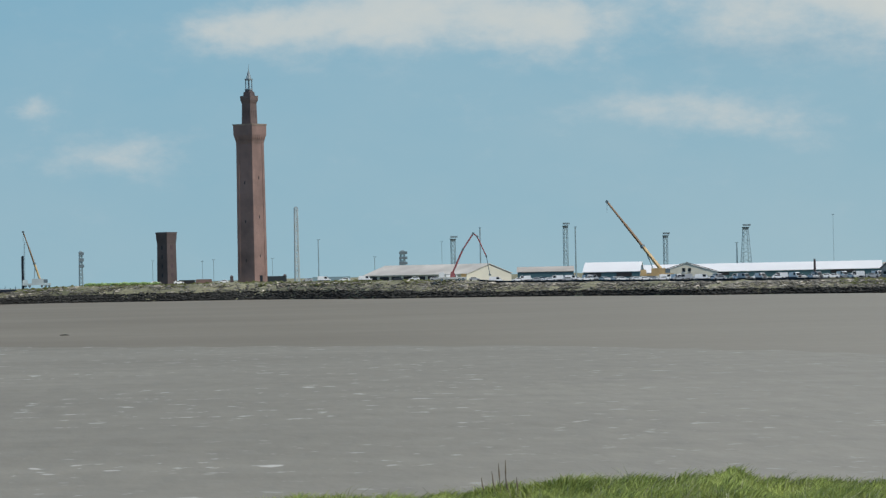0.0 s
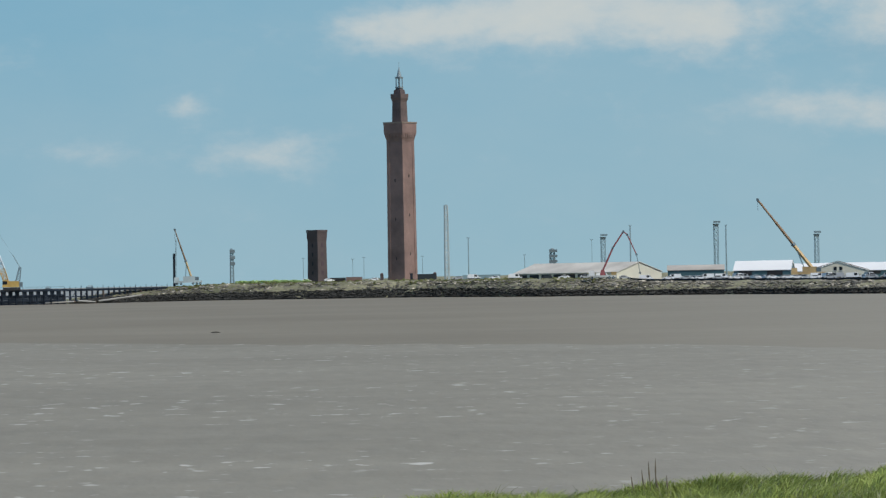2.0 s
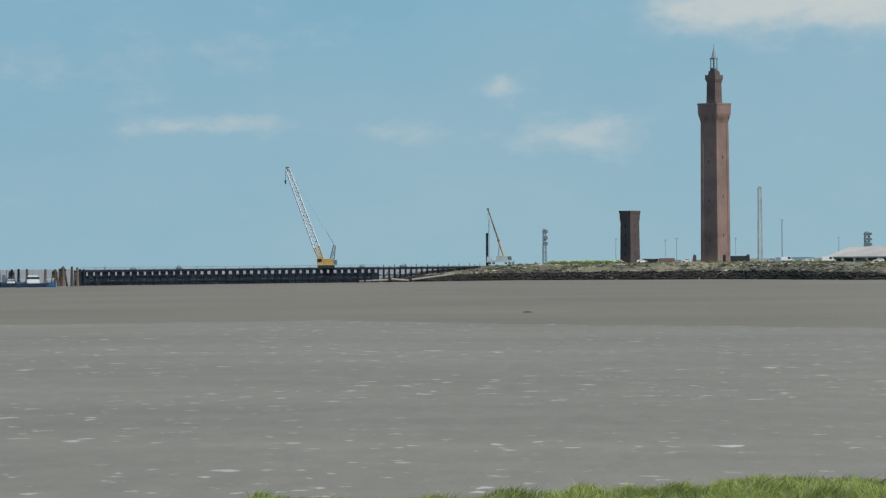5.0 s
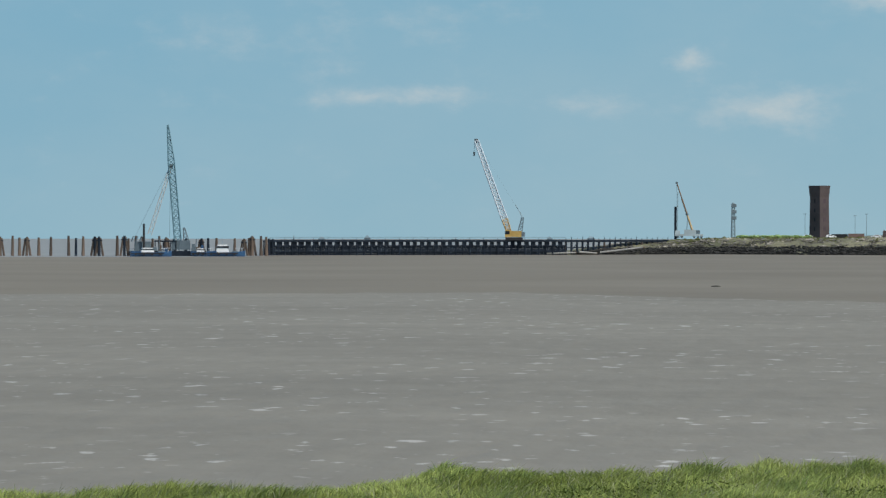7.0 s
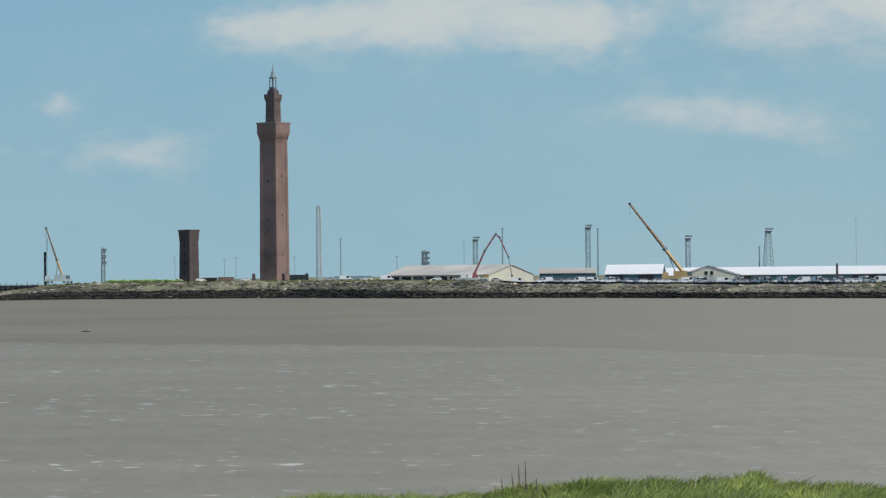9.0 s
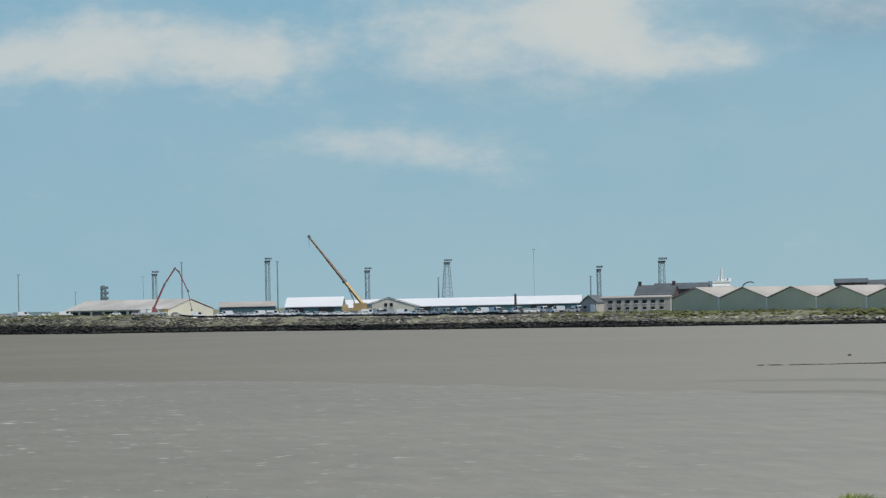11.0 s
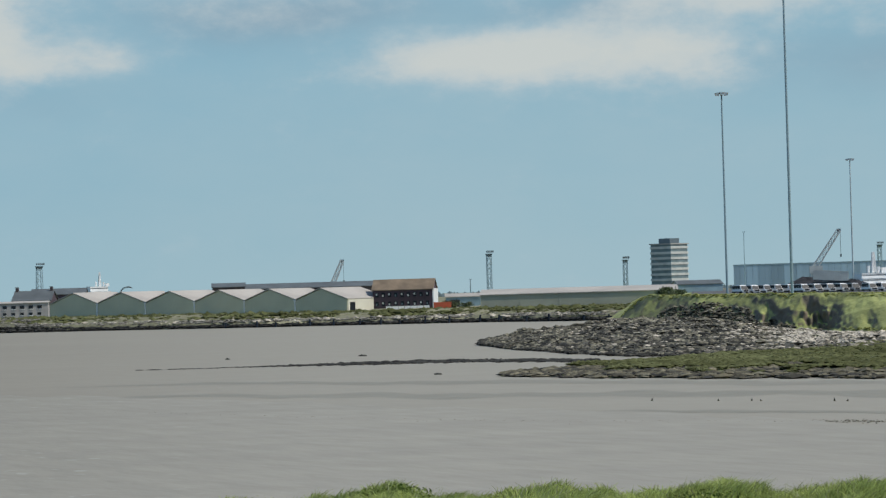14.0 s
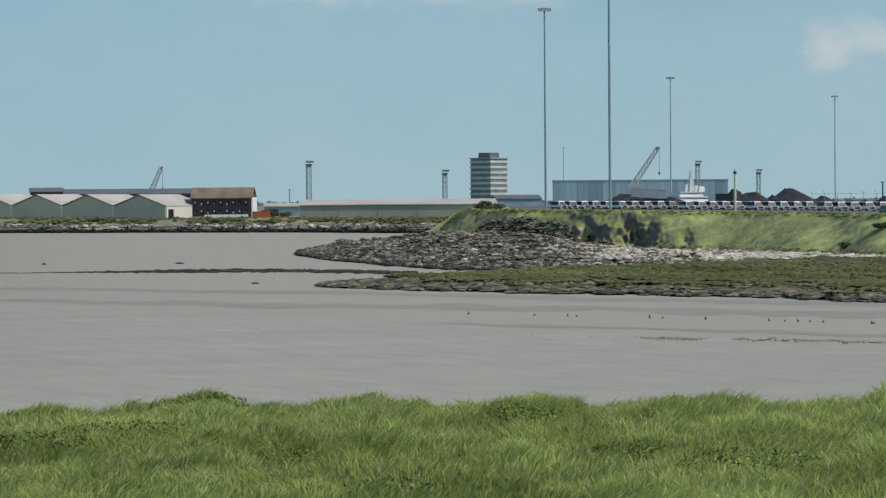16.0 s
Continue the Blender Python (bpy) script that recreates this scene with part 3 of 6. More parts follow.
    tagged(sheet("road", span_range(3.9, 10.9, 0.3), yard, YARD), "grey asphalt quay yard with parked vehicles", "yard", kind="structure")

    def head(az):
        f, p = ladder(FOOT, az), plateau(az)
        steep = bank_depth(az)
        out = [(f - 40, -0.2), (f - 4, min(0.25, p))] + [bank_point(az, i / 24) for i in range(25)]
        return out + [(f + steep + 4, p), (f + steep + 12, p), (f + 70, p - 0.4), (f + 200, p - 0.8), (1500, max(p - 1.2, 3.4))]
    tagged(sheet("embankment", span_range(21.0, 39, 0.025), head, BANK, 0.25, 2.2), "grassy eroded headland embankment", "embankment", kind="structure")
    lot = lambda az: [(ladder(FOOT, az) + k, plateau(az) - 0.25 - 0.45 * min(1.0, max(0, k - 60) / 200)) for k in (60, 130, 340, 900)]
    tagged(sheet("car_park", span_range(23.0, 37, 0.3), lot, YARD), "grey asphalt storage yard on the embankment", "yard", kind="structure")

    def apron(az):
        r, f = ladder(ROCK_LINE, az), apron_back(az)
        h = ladder(APRON_RISE, az)
        inner = [(r + (f - r) * k / 20, h * k / 20 + apron_ridge(az, r + (f - r) * k / 20) * min(1.0, k / 4)) for k in range(1, 21)]
        return [(r - 3, -0.2), (r, 0.05)] + inner + [(f + 14, -0.2)]
    # mud colour darkened to paint shade into the gaps between the rocks
    tagged(sheet("rubble_apron", span_range(19.4, 36, 0.05), apron, material("gravelly_mud_gap_shade", (0.075, 0.068, 0.05), 0.9, 0.4, 0.3, 0.7), 0.35, 3.0), "stony mud under tumbled rocks", "foreshore", kind="structure")

    def marsh(az):
        e, back = marsh_edge(az), marsh_back(az)
        rows = [e + (back - e) * (k / 26) ** 1.2 for k in range(27)]
        return [(e - 0.5, -0.2)] + [(d, marsh_z(az, d)) for d in rows] + [(back + 4, -0.2)]
    tagged(sheet("salt_marsh", span_range(19.75, 36, 0.04), marsh, MARSH, 0.1, 2.5), "flat green salt marsh with a broken edge", "marsh", kind="structure")


# the crest of the sea wall in front of the lens: how far it dips under the level line, in degrees
def crest(az):
    e = ladder([(-16.0, -4.3), (-8.6, -4.16), (-7.9, -3.95), (-4.0, -3.93), (1.2, -3.66), (4.6, -3.58), (5.6, -3.46), (7.0, -3.48), (9.0, -3.55), (14.0, -3.50), (14.8, -3.34), (16.4, -3.34), (18.8, -3.36), (36.0, -3.36)], az)
    for a, h, w in ((6.6, 0.07, 1.2), (8.05, 0.24, 0.32), (17.85, 0.24, 0.5), (20.6, 0.1, 0.6), (23.1, 0.2, 0.5), (26.0, 0.06, 0.8), (29.4, 0.24, 0.35), (31.0, 0.2, 0.6)):
        e += h * math.exp(-((az - a) / w) ** 2)
    return e


def wall_height(az, r):
    a = min(max(az, -16.0), 34.0)
    top = 8.6 + 27.0 * math.tan(radians(crest(a))) - 0.13
    k = min(1.0, max(0.0, (r - 17.0) / 9.0))
    z = 6.75 + (top - 6.75) * k * k * (3 - 2 * k)
    z += (0.07 * noise.noise((az * 0.9, r * 0.6, 0)) + 0.07 * noise.noise((az * 2.4, r * 1.1, 4.0))) * min(1.0, r / 16) ** 3
    if r > 27.6:
        z -= (r - 27.6) ** 1.2 * 0.42
    return max(z, -0.3)


def build_sea_wall():
    rs = [0.01, 3, 8, 13, 16, 16.8, 17.6, 18.4, 19.2, 20, 20.8, 21.6, 22.4, 23.2, 24, 24.8, 25.4, 26, 26.5, 27, 27.6, 28.5, 30, 33, 38, 44, 50]
    azs = span_range(-60, 60, 0.15)
    soil = material("wall_turf", (0.15, 0.20, 0.055), 0.95, 0.4, 0.6, 0.8)
    tagged(sheet("sea_wall", azs, lambda az: [(r, wall_height(az, r)) for r in rs], soil), "grassy earth sea wall in the foreground", "embankment", kind="structure")
    back = [a for a in span_range(60, 300, 10)]
    tagged(sheet("sea_wall_back", back, lambda az: [(-1.5, 6.6), (20, 6.7), (60, 5.0), (600, 5.0)], soil), "grassy land behind the sea wall", "ground", kind="structure")


def build_grass(name, mat, label, n, seed, height, width):
    rng = np.random.default_rng(seed)
    az = rng.uniform(-17.5, 35.5, n)
    r = np.sqrt(rng.uniform(16.0 ** 2, 29.2 ** 2, n))
    # a coarse table of the wall's height is enough for rooting the blades
    ga, gr = np.arange(-18, 36.3, 0.25), np.arange(15.5, 30.1, 0.4)
    table = np.array([[wall_height(a, q) for q in gr] for a in ga])
    ia, ir = (az + 18) / 0.25, (r - 15.5) / 0.4
    a0, r0 = ia.astype(int), ir.astype(int)
    fa, fr = ia - a0, ir - r0
    z = (table[a0, r0] * (1 - fa) * (1 - fr) + table[a0 + 1, r0] * fa * (1 - fr) + table[a0, r0 + 1] * (1 - fa) * fr + table[a0 + 1, r0 + 1] * fa * fr)
    x, y = r * np.sin(np.radians(az)), r * np.cos(np.radians(az))
    clump = 0.5 + 0.5 * np.sin(x * 2.3 + np.sin(y * 1.7) * 2) * np.sin(y * 2.9 + np.sin(x * 1.3) * 2)
    big = 0.5 + 0.5 * np.sin(x * 0.7 + 1.9 * np.sin(y * 0.45 + 1.0)) * np.sin(y * 0.8 + 1.6 * np.sin(x * 0.5))

    def patches(cell):
        grid = rng.random((int(36 / cell) + 3, int(20 / cell) + 3))
        gx, gy = (x + 10) / cell, (y - 11) / cell
        i, j = gx.astype(int), gy.astype(int)
        u, v = gx - i, gy - j
        u, v = u * u * (3 - 2 * u), v * v * (3 - 2 * v)
        return grid[i, j] * (1 - u) * (1 - v) + grid[i + 1, j] * u * (1 - v) + grid[i, j + 1] * (1 - u) * v + grid[i + 1, j + 1] * u * v
    tuft = patches(0.16)
    h = rng.uniform(0.07, 0.16, n) * (0.3 + 0.3 * clump + 0.35 * big + 0.75 * tuft) * height * (1 + 0.3 * (rng.random(n) > 0.992))
    w = rng.uniform(0.0025, 0.006, n) * width
    turn = rng.uniform(0, np.pi, n)
    lean = h * rng.uniform(0.3, 1.5, n)
    way = rng.normal(0.2, 0.8, n) + 5.0 * (patches(0.35) - 0.5) + 2.5 * (patches(1.2) - 0.5)
    lx, ly = lean * np.cos(way), lean * np.sin(way)
    cx, cy = np.cos(turn) * w, np.sin(turn) * w
    v = np.empty((n, 5, 3))
    for k, (s, f, u) in enumerate(((-1, 0, -0.03), (1, 0, -0.03), (0.8, 0.35, 0.6), (-0.8, 0.35, 0.6), (0, 1, 1))):
        v[:, k, 0], v[:, k, 1] = x + s * cx + lx * f, y + s * cy + ly * f
        v[:, k, 2] = z + (h * u if u > 0 else u)
    me = bpy.data.meshes.new(name)
    me.vertices.add(n * 5)
    me.vertices.foreach_set("co", v.reshape(-1))
    base = np.arange(n)[:, None] * 5
    loops = np.concatenate([base + [0, 1, 2, 3], base + [3, 2, 4]], 1)
    me.loops.add(n * 7)
    me.loops.foreach_set("vertex_index", loops.reshape(-1).astype(np.int32))
    starts = (np.arange(n)[:, None] * 7 + [0, 4]).reshape(-1)
    me.polygons.add(n * 2)
    me.polygons.foreach_set("loop_start", starts.astype(np.int32))
    me.update(calc_edges=True)
    me.validate()
    me.materials.append(mat)
    tagged(new(name, me), label, "grass", kind="stuff")


def scatter(name, places, sizes, mat, label, category, rng, flat=0.65, kind="stuff", spread=0.35):
    """Many rough lumps joined in one mesh."""
    base = np.array([(0, 0, 1), (0, 0, -0.6), (1, 0.1, 0.1), (-0.95, -0.1, 0.15), (0.1, 1, 0), (-0.1, -0.95, 0.1), (0.6, 0.6, 0.55), (-0.6, 0.55, 0.5), (0.55, -0.65, 0.5), (-0.6, -0.6, 0.45)])
    tri = np.array([(0, 6, 7), (0, 9, 8), (0, 8, 6), (0, 7, 9), (6, 4, 7), (6, 2, 4), (7, 3, 9), (7, 4, 3), (9, 5, 8), (9, 3, 5), (8, 2, 6), (8, 5, 2), (2, 1, 4), (4, 1, 3), (3, 1, 5), (5, 1, 2)])
    places, sizes = np.asarray(places, float), np.asarray(sizes, float)
    n = len(places)
    ang = rng.uniform(0, 6.28, n)
    sizes = sizes * np.exp(np.clip(rng.normal(0, spread, n), -0.8, 0.55))
    jit = rng.uniform(0.55, 1.4, (n, 10, 3))
    b = base[None] * jit * (sizes[:, None, None] * np.stack([rng.uniform(0.8, 1.5, n), rng.uniform(0.7, 1.2, n), np.full(n, flat)], 1)[:, None, :])
    c, s = np.cos(ang)[:, None], np.sin(ang)[:, None]
    v = np.stack([b[..., 0] * c - b[..., 1] * s, b[..., 0] * s + b[..., 1] * c, b[..., 2]], -1) + places[:, None, :]
    f = (np.arange(n)[:, None, None] * 10 + tri[None]).reshape(-1, 3)
    me = bpy.data.meshes.new(name)
    me.from_pydata(v.reshape(-1, 3).tolist(), [], f.tolist())
    me.materials.append(mat)
    return tagged(new(name, me), label, category, kind=kind)


build_ground()
build_sea_wall()


# ---- the dock tower and the small tower ----
def dock_tower():
    t = thing("dock_tower", stand(0.075, 1478, 6.4, -37), "tall red-brick dock tower with corbelled head, lantern and spire", "tower")
    bm = bmesh.new()
    frustum(bm, -0.5, 9.3, 3.0, 9.1)
    frustum(bm, 3.0, 8.8, 61.0, 8.25)
    part("shaft", bm, BRICK, t)
    for x in (-1, 1):
        for y in (-1, 1):
            bm = bmesh.new()
            q = lambda h, z: [(x * h - 0.75, y * h - 0.75, z), (x * h + 0.75, y * h - 0.75, z), (x * h + 0.75, y * h + 0.75, z), (x * h - 0.75, y * h + 0.75, z)]
            hexa(bm, q(3.85, 3.0), q(3.55, 61.0))
            part("corner_pier", bm, BRICK, t)
    for z in (12, 24, 36, 48):
        k = 8.8 - (z - 3) * 0.0095
        part("string_course", frustum(bmesh.new(), z, k + 0.06, z + 0.4, k + 0.06), BRICK, t)
    part("corbel", frustum(bmesh.new(), 60.5, 8.3, 64.5, 10.2), BRICK, t)
    part("head", frustum(bmesh.new(), 64.5, 10.2, 68.6, 10.3), BRICK, t)
    part("cornice", frustum(bmesh.new(), 68.4, 10.6, 69.1, 10.7), STONE_TRIM, t)
    for i in range(6):
        for fx, fy in ((0, -1), (1, 0), (0, 1), (-1, 0)):
            o = -4.0 + i * 1.6
            x, y = (o, fy * 4.75) if fy else (fx * 4.75, o)
            part("machicolation", frustum(bmesh.new(), 62.3, 0.4, 64.6, 0.75, x=x, y=y), BRICK, t)
    part("upper_stage", frustum(bmesh.new(), 69.0, 4.9, 78.0, 4.5), BRICK_WORN, t)
    part("upper_corbel", frustum(bmesh.new(), 78.0, 4.5, 79.6, 5.5), BRICK_WORN, t)
    part("upper_head", frustum(bmesh.new(), 79.6, 5.5, 81.4, 5.6), BRICK_WORN, t)
    bm = frustum(bmesh.new(), 81.4, 3.7, 83.2, 3.3)
    frustum(bm, 83.2, 2.6, 84.6, 1.6)
    part("lantern_base", bm, BRICK_DARK, t)
    for x in (-0.95, 0.95):
        for y in (-0.95, 0.95):
            part("lantern_post", boxed(x - 0.16, x + 0.16, y - 0.16, y + 0.16, 84.0, 88.6), LEAD, t)
    part("lantern_floor", frustum(bmesh.new(), 83.9, 2.5, 84.5, 2.6), LEAD, t)
    part("lantern_ring", frustum(bmesh.new(), 88.2, 2.4, 88.9, 2.6), LEAD, t)
    bm = bmesh.new()
    beam(bm, (0, 0, 88.9), (0, 0, 93.0), 1.15, 0.12, 8)
    beam(bm, (0, 0, 93.0), (0, 0, 95.4), 0.14, 0.05, 6)
    part("spire", bm, LEAD, t, "lead-covered spire")
    for z in (9, 26, 43):
        part("slit_window", boxed(-0.18, 0.18, -4.46, -4.1, z, z + 1.3), GLASS_DARK, t)
        part("slit_window", boxed(4.1, 4.46, -0.18, 0.18, z + 2, z + 3.3), GLASS_DARK, t)
    for i in range(3):
        part("slit_window", boxed(-1.42 + i * 1.3, -1.18 + i * 1.3, -2.44, -2.1, 71.5, 75), BRICK_DARK, t)
        part("slit_window", boxed(2.1, 2.44, -1.42 + i * 1.3, -1.18 + i * 1.3, 71.5, 75), BRICK_DARK, t)
    part("door", boxed(4.3, 4.72, -0.9, 0.9, 0, 3.2), TIMBER_DARK, t)


def accumulator_tower():
    t = thing("accumulator_tower", stand(-1.365, 1470, 6.6, -42), "squat dark-brick accumulator tower with a flared head", "tower")
    part("shaft", frustum(bmesh.new(), -0.5, 6.1, 17.5, 5.75), BRICK_DARK, t)
    part("corbel", frustum(bmesh.new(), 17.5, 5.75, 19.5, 6.2), BRICK_DARK, t)
    part("head", frustum(bmesh.new(), 19.5, 6.2, 21.4, 6.3), BRICK_DARK, t)
    part("parapet", frustum(bmesh.new(), 21.4, 6.5, 22.5, 6.6), BRICK_DARK, t)
    for z in (3, 7, 11, 15):
        w = 3.05 - z * 0.01
        part("blind_window", boxed(w - 0.12, w + 0.06, -0.7, 0.7, z, z + 1.8), PURPLE_BRICK, t)
        part("slit_window", boxed(-0.3, 0.3, -w - 0.06, -w + 0.2, z, z + 1.6), GLASS_DARK, t)


dock_tower()
accumulator_tower()


# ---- sheds and buildings ----
def shed(name, m, length, depth, eave, ridge, wall, roof, label, along="x", ribs=0, doors=(), category="shed", group="", door_mat=None, trim=None, windows=(), sill_mat=None):
    """A pitched shed, front at local y = 0, with its ridge along x or along y."""
    t = thing(name, m, label, category, group)
    L, D = length / 2, depth
    bm = bmesh.new()
    if along == "x":
        for y0, y1, e0, e1 in ((0, D / 2, eave, ridge), (D / 2, D, ridge, eave)):
            hexa(bm, [(-L, y0, -2.2), (L, y0, -2.2), (L, y1, -2.2), (-L, y1, -2.2)], [(-L, y0, e0 - 0.15), (L, y0, e0 - 0.15), (L, y1, e1 - 0.15), (-L, y1, e1 - 0.15)])
    else:
        for x0, x1, e0, e1 in ((-L, 0, eave, ridge), (0, L, ridge, eave)):
            hexa(bm, [(x0, 0, -2.2), (x1, 0, -2.2), (x1, D, -2.2), (x0, D, -2.2)], [(x0, 0, e0 - 0.15), (x1, 0, e1 - 0.15), (x1, D, e1 - 0.15), (x0, D, e0 - 0.15)])
    part("wall", bm, wall, t)
    th, o = 0.22, 0.35
    for side in (0, 1):
        bm = bmesh.new()
        if along == "x":
            y0, ye = (-o, D / 2) if side == 0 else (D + o, D / 2)
            hexa(bm, [(-L - o, y0, eave - 0.1), (L + o, y0, eave - 0.1), (L + o, ye, ridge), (-L - o, ye, ridge)],
                 [(-L - o, y0, eave - 0.1 + th), (L + o, y0, eave - 0.1 + th), (L + o, ye, ridge + th), (-L - o, ye, ridge + th)])
        else:
            x0 = -L - o if side == 0 else L + o
            hexa(bm, [(x0, -o, eave - 0.1), (0, -o, ridge), (0, D + o, ridge), (x0, D + o, eave - 0.1)],
                 [(x0, -o, eave - 0.1 + th), (0, -o, ridge + th), (0, D + o, ridge + th), (x0, D + o, eave - 0.1 + th)])
        part("roof", bm, roof, t)
    if ribs:
        for k in range(ribs + 1):
            x = -L + length * k / ribs
            top = eave - 0.3 if along == "x" else ridge - (ridge - eave) * abs(x) / L - 0.3
            part("cladding_post", boxed(max(x - 0.12, -L - 0.05), min(x + 0.12, L + 0.05), -0.1, 0.05, 0, top), trim or wall, t)
    for x0, x1, h in doors:
        part("door", boxed(x0, x1, -0.14, 0.1, 0.05, h), door_mat or BLACK, t)
    for x0, x1, z0, z1 in windows:
        w = part("window", boxed(x0, x1, -0.12, 0.1, z0, z1), GLASS_DARK, t)
        part("sill", boxed(x0 - 0.1, x1 + 0.1, -0.2, 0.0, z0 - 0.15, z0), sill_mat or WHITE_PAINT, w)
    return t


# cream shed; its black door panels paint in the shade of open bays
shed("cream_shed", stand(2.80, 1292, 5.9, -42), 53, 26, 2.4, 6.1, CREAM_SHEET, CREAM_ROOF, "long cream dock shed with a pale streaked roof",
     doors=[(-24 + i * 6.2, -19.2 + i * 6.2, 2.0) for i in range(6)], ribs=12)
shed("teal_shed", stand(5.02, 1335, 6.0, 0), 22, 20, 2.6, 4.4, TEAL_SHEET, GREY_ROOF, "low teal dock shed with a grey roof", ribs=6)
shed("white_roofed_shed", stand(6.13, 1330, 6.0, -4), 22, 26, 2.0, 5.6, TEAL_SHEET, WHITE_ROOF, "teal dock shed under a bright white roof", ribs=6, doors=[(-9, -4, 1.8), (2, 8, 1.8)])
shed("transit_shed", stand(8.62, 1352, 5.7, -2), 96, 28, 1.5, 4.5, TEAL_SHEET, WHITE_ROOF, "very long transit shed with a bright white roof", ribs=24, doors=[(28, 38, 1.5), (-20, -12, 1.5)])
shed("gabled_workshop", stand(7.4, 1250, 5.2, 0), 22.5, 20, 2.2, 5.6, CREAM_SHEET, RUSTY_ROOF, "cream gabled workshop with a brown roof edge", along="y", windows=[(-1.6, -0.5, 2.2, 3.6), (0.5, 1.6, 2.2, 3.6)])
shed("quay_building", stand(11.42, 1090, 4.3, -3), 28, 12, 4.5, 4.9, GREY_RENDER, GREY_ROOF, "long grey two-storey quay building with dark windows", category="building",
     windows=[(-11.4 + i * 2.75, -10.0 + i * 2.75, 2.6, 3.7) for i in range(9)] + [(-11.4 + i * 2.75, -10.2 + i * 2.75, 0.6, 1.5) for i in range(9)])
shed("gatehouse", stand(10.78, 1086, 4.3, -25), 5.2, 8, 3.2, 5.4, GREY_RENDER, DARK_ROOF, "small gabled grey gatehouse with a white door", along="y", category="house", doors=[(0.6, 2.2, 2.6)], door_mat=WHITE_PAINT, windows=[(-1.8, -0.8, 1.2, 2.2)])
house = shed("dock_house", stand(11.88, 1150, 4.3, -12), 13, 12, 5.2, 8.4, PURPLE_BRICK, DARK_ROOF, "dark brick dock house with slate roof and chimneys", category="house")
for x in (-6.0, 5.8):
    part("chimney", boxed(x - 0.5, x + 0.5, 5.5, 6.5, 6.5, 9.9), BRICK_DARK, house)
shed("slate_warehouse", stand(12.33, 1210, 4.3, -4), 19, 14, 7.2, 9.2, PURPLE_BRICK, DARK_ROOF, "dark brick warehouse under a slate roof", category="warehouse")
# the row of six gables
row_a, row_b = spot(12.58, 1056), spot(16.74, 1004)
row_turn = math.degrees(math.atan2(row_b.y - row_a.y, row_b.x - row_a.x))
row_pitch = (row_b - row_a).length / 5
for i in range(6):
    c = row_a.lerp(row_b, i / 5)
    shed("gabled_shed", pose(c.x, c.y, 4.2 - 0.15 * i, 0, 0, row_turn), row_pitch, 22, 3.9, 7.15, GREEN_SHEET, GREY_ROOF,
         "grey-green gabled shed " + ("at the end of the row, one side cream" if i == 5 else "joined in a row"), along="y", group="row of gabled sheds")
    if i:
        pipe = thing("downpipe", pose(c.x, c.y, 4.2 - 0.15 * i, 0, 0, row_turn), "pale downpipe in the valley between two gables", "downpipe", "downpipes")
        part("pipe", boxed(-row_pitch / 2 - 0.16, -row_pitch / 2 + 0.16, -0.3, 0.02, -1.0, 3.8), WHITE_PAINT, pipe)
        part("hopper", boxed(-row_pitch / 2 - 0.3, -row_pitch / 2 + 0.3, -0.42, 0.02, 3.5, 3.95), WHITE_PAINT, pipe)
end = thing("side_cladding", pose(row_b.x, row_b.y, 3.45, 0, 0, row_turn), "cream side cladding with a dark doorway", "cladding")
h = row_pitch / 2
part("wall", boxed(h - 0.1, h + 0.25, 0.3, 21.8, -0.3, 3.75), CREAM_SHEET, end)
part("door", boxed(h + 0.1, h + 0.35, 1.2, 4.0, 0.1, 2.9), GLASS_DARK, end)
shed("long_warehouse", stand(16.3, 1285, 4.0, 0), 61, 20, 7.6, 9.4, BRICK_DARK, DARK_ROOF, "long low brown warehouse behind the sheds", category="warehouse")
shed("stepped_warehouse", stand(15.19, 1275, 4.0, 0), 12.2, 16, 8.6, 10.0, BRICK_DARK, DARK_ROOF, "taller brown end of a warehouse", category="warehouse")
ware = shed("dark_brick_warehouse", stand(18.12, 1010, 3.9, -8), 18.0, 10, 5.6, 8.6, PURPLE_BRICK, RUSTY_ROOF, "dark brick two-storey warehouse with a lichened brown roof", category="warehouse",
            windows=[(-8.2 + i * 1.9, -7.2 + i * 1.9, z, z + 1.3) for i in range(9) for z in (0.9, 3.5)], sill_mat=PURPLE_BRICK)
# pale panes colour in reflections on some of the dark windows
for i in range(9):
    for z in (0.9, 3.5):
        part("window_pane", boxed(-8.05 + i * 1.9, -7.62 + i * 1.9, -0.16, 0.0, z + 0.15 + 0.4 * ((i * 5 + int(z)) % 2), z + 0.75 + 0.4 * ((i * 5 + int(z)) % 2)), PALE_STEEL if (i * 7 + int(z)) % 4 else GALV_DARK, ware)
part("end_wall", boxed(9.0, 9.35, -0.1, 10.1, 0, 5.8), WHITE_PAINT, ware, "white rendered end wall")
shed("olive_shed", stand(21.1, 950, 3.4, 0), 55, 30, 3.9, 5.2, OLIVE_SHEET, GREY_ROOF, "long low olive-grey shed with a pale roof", ribs=5)


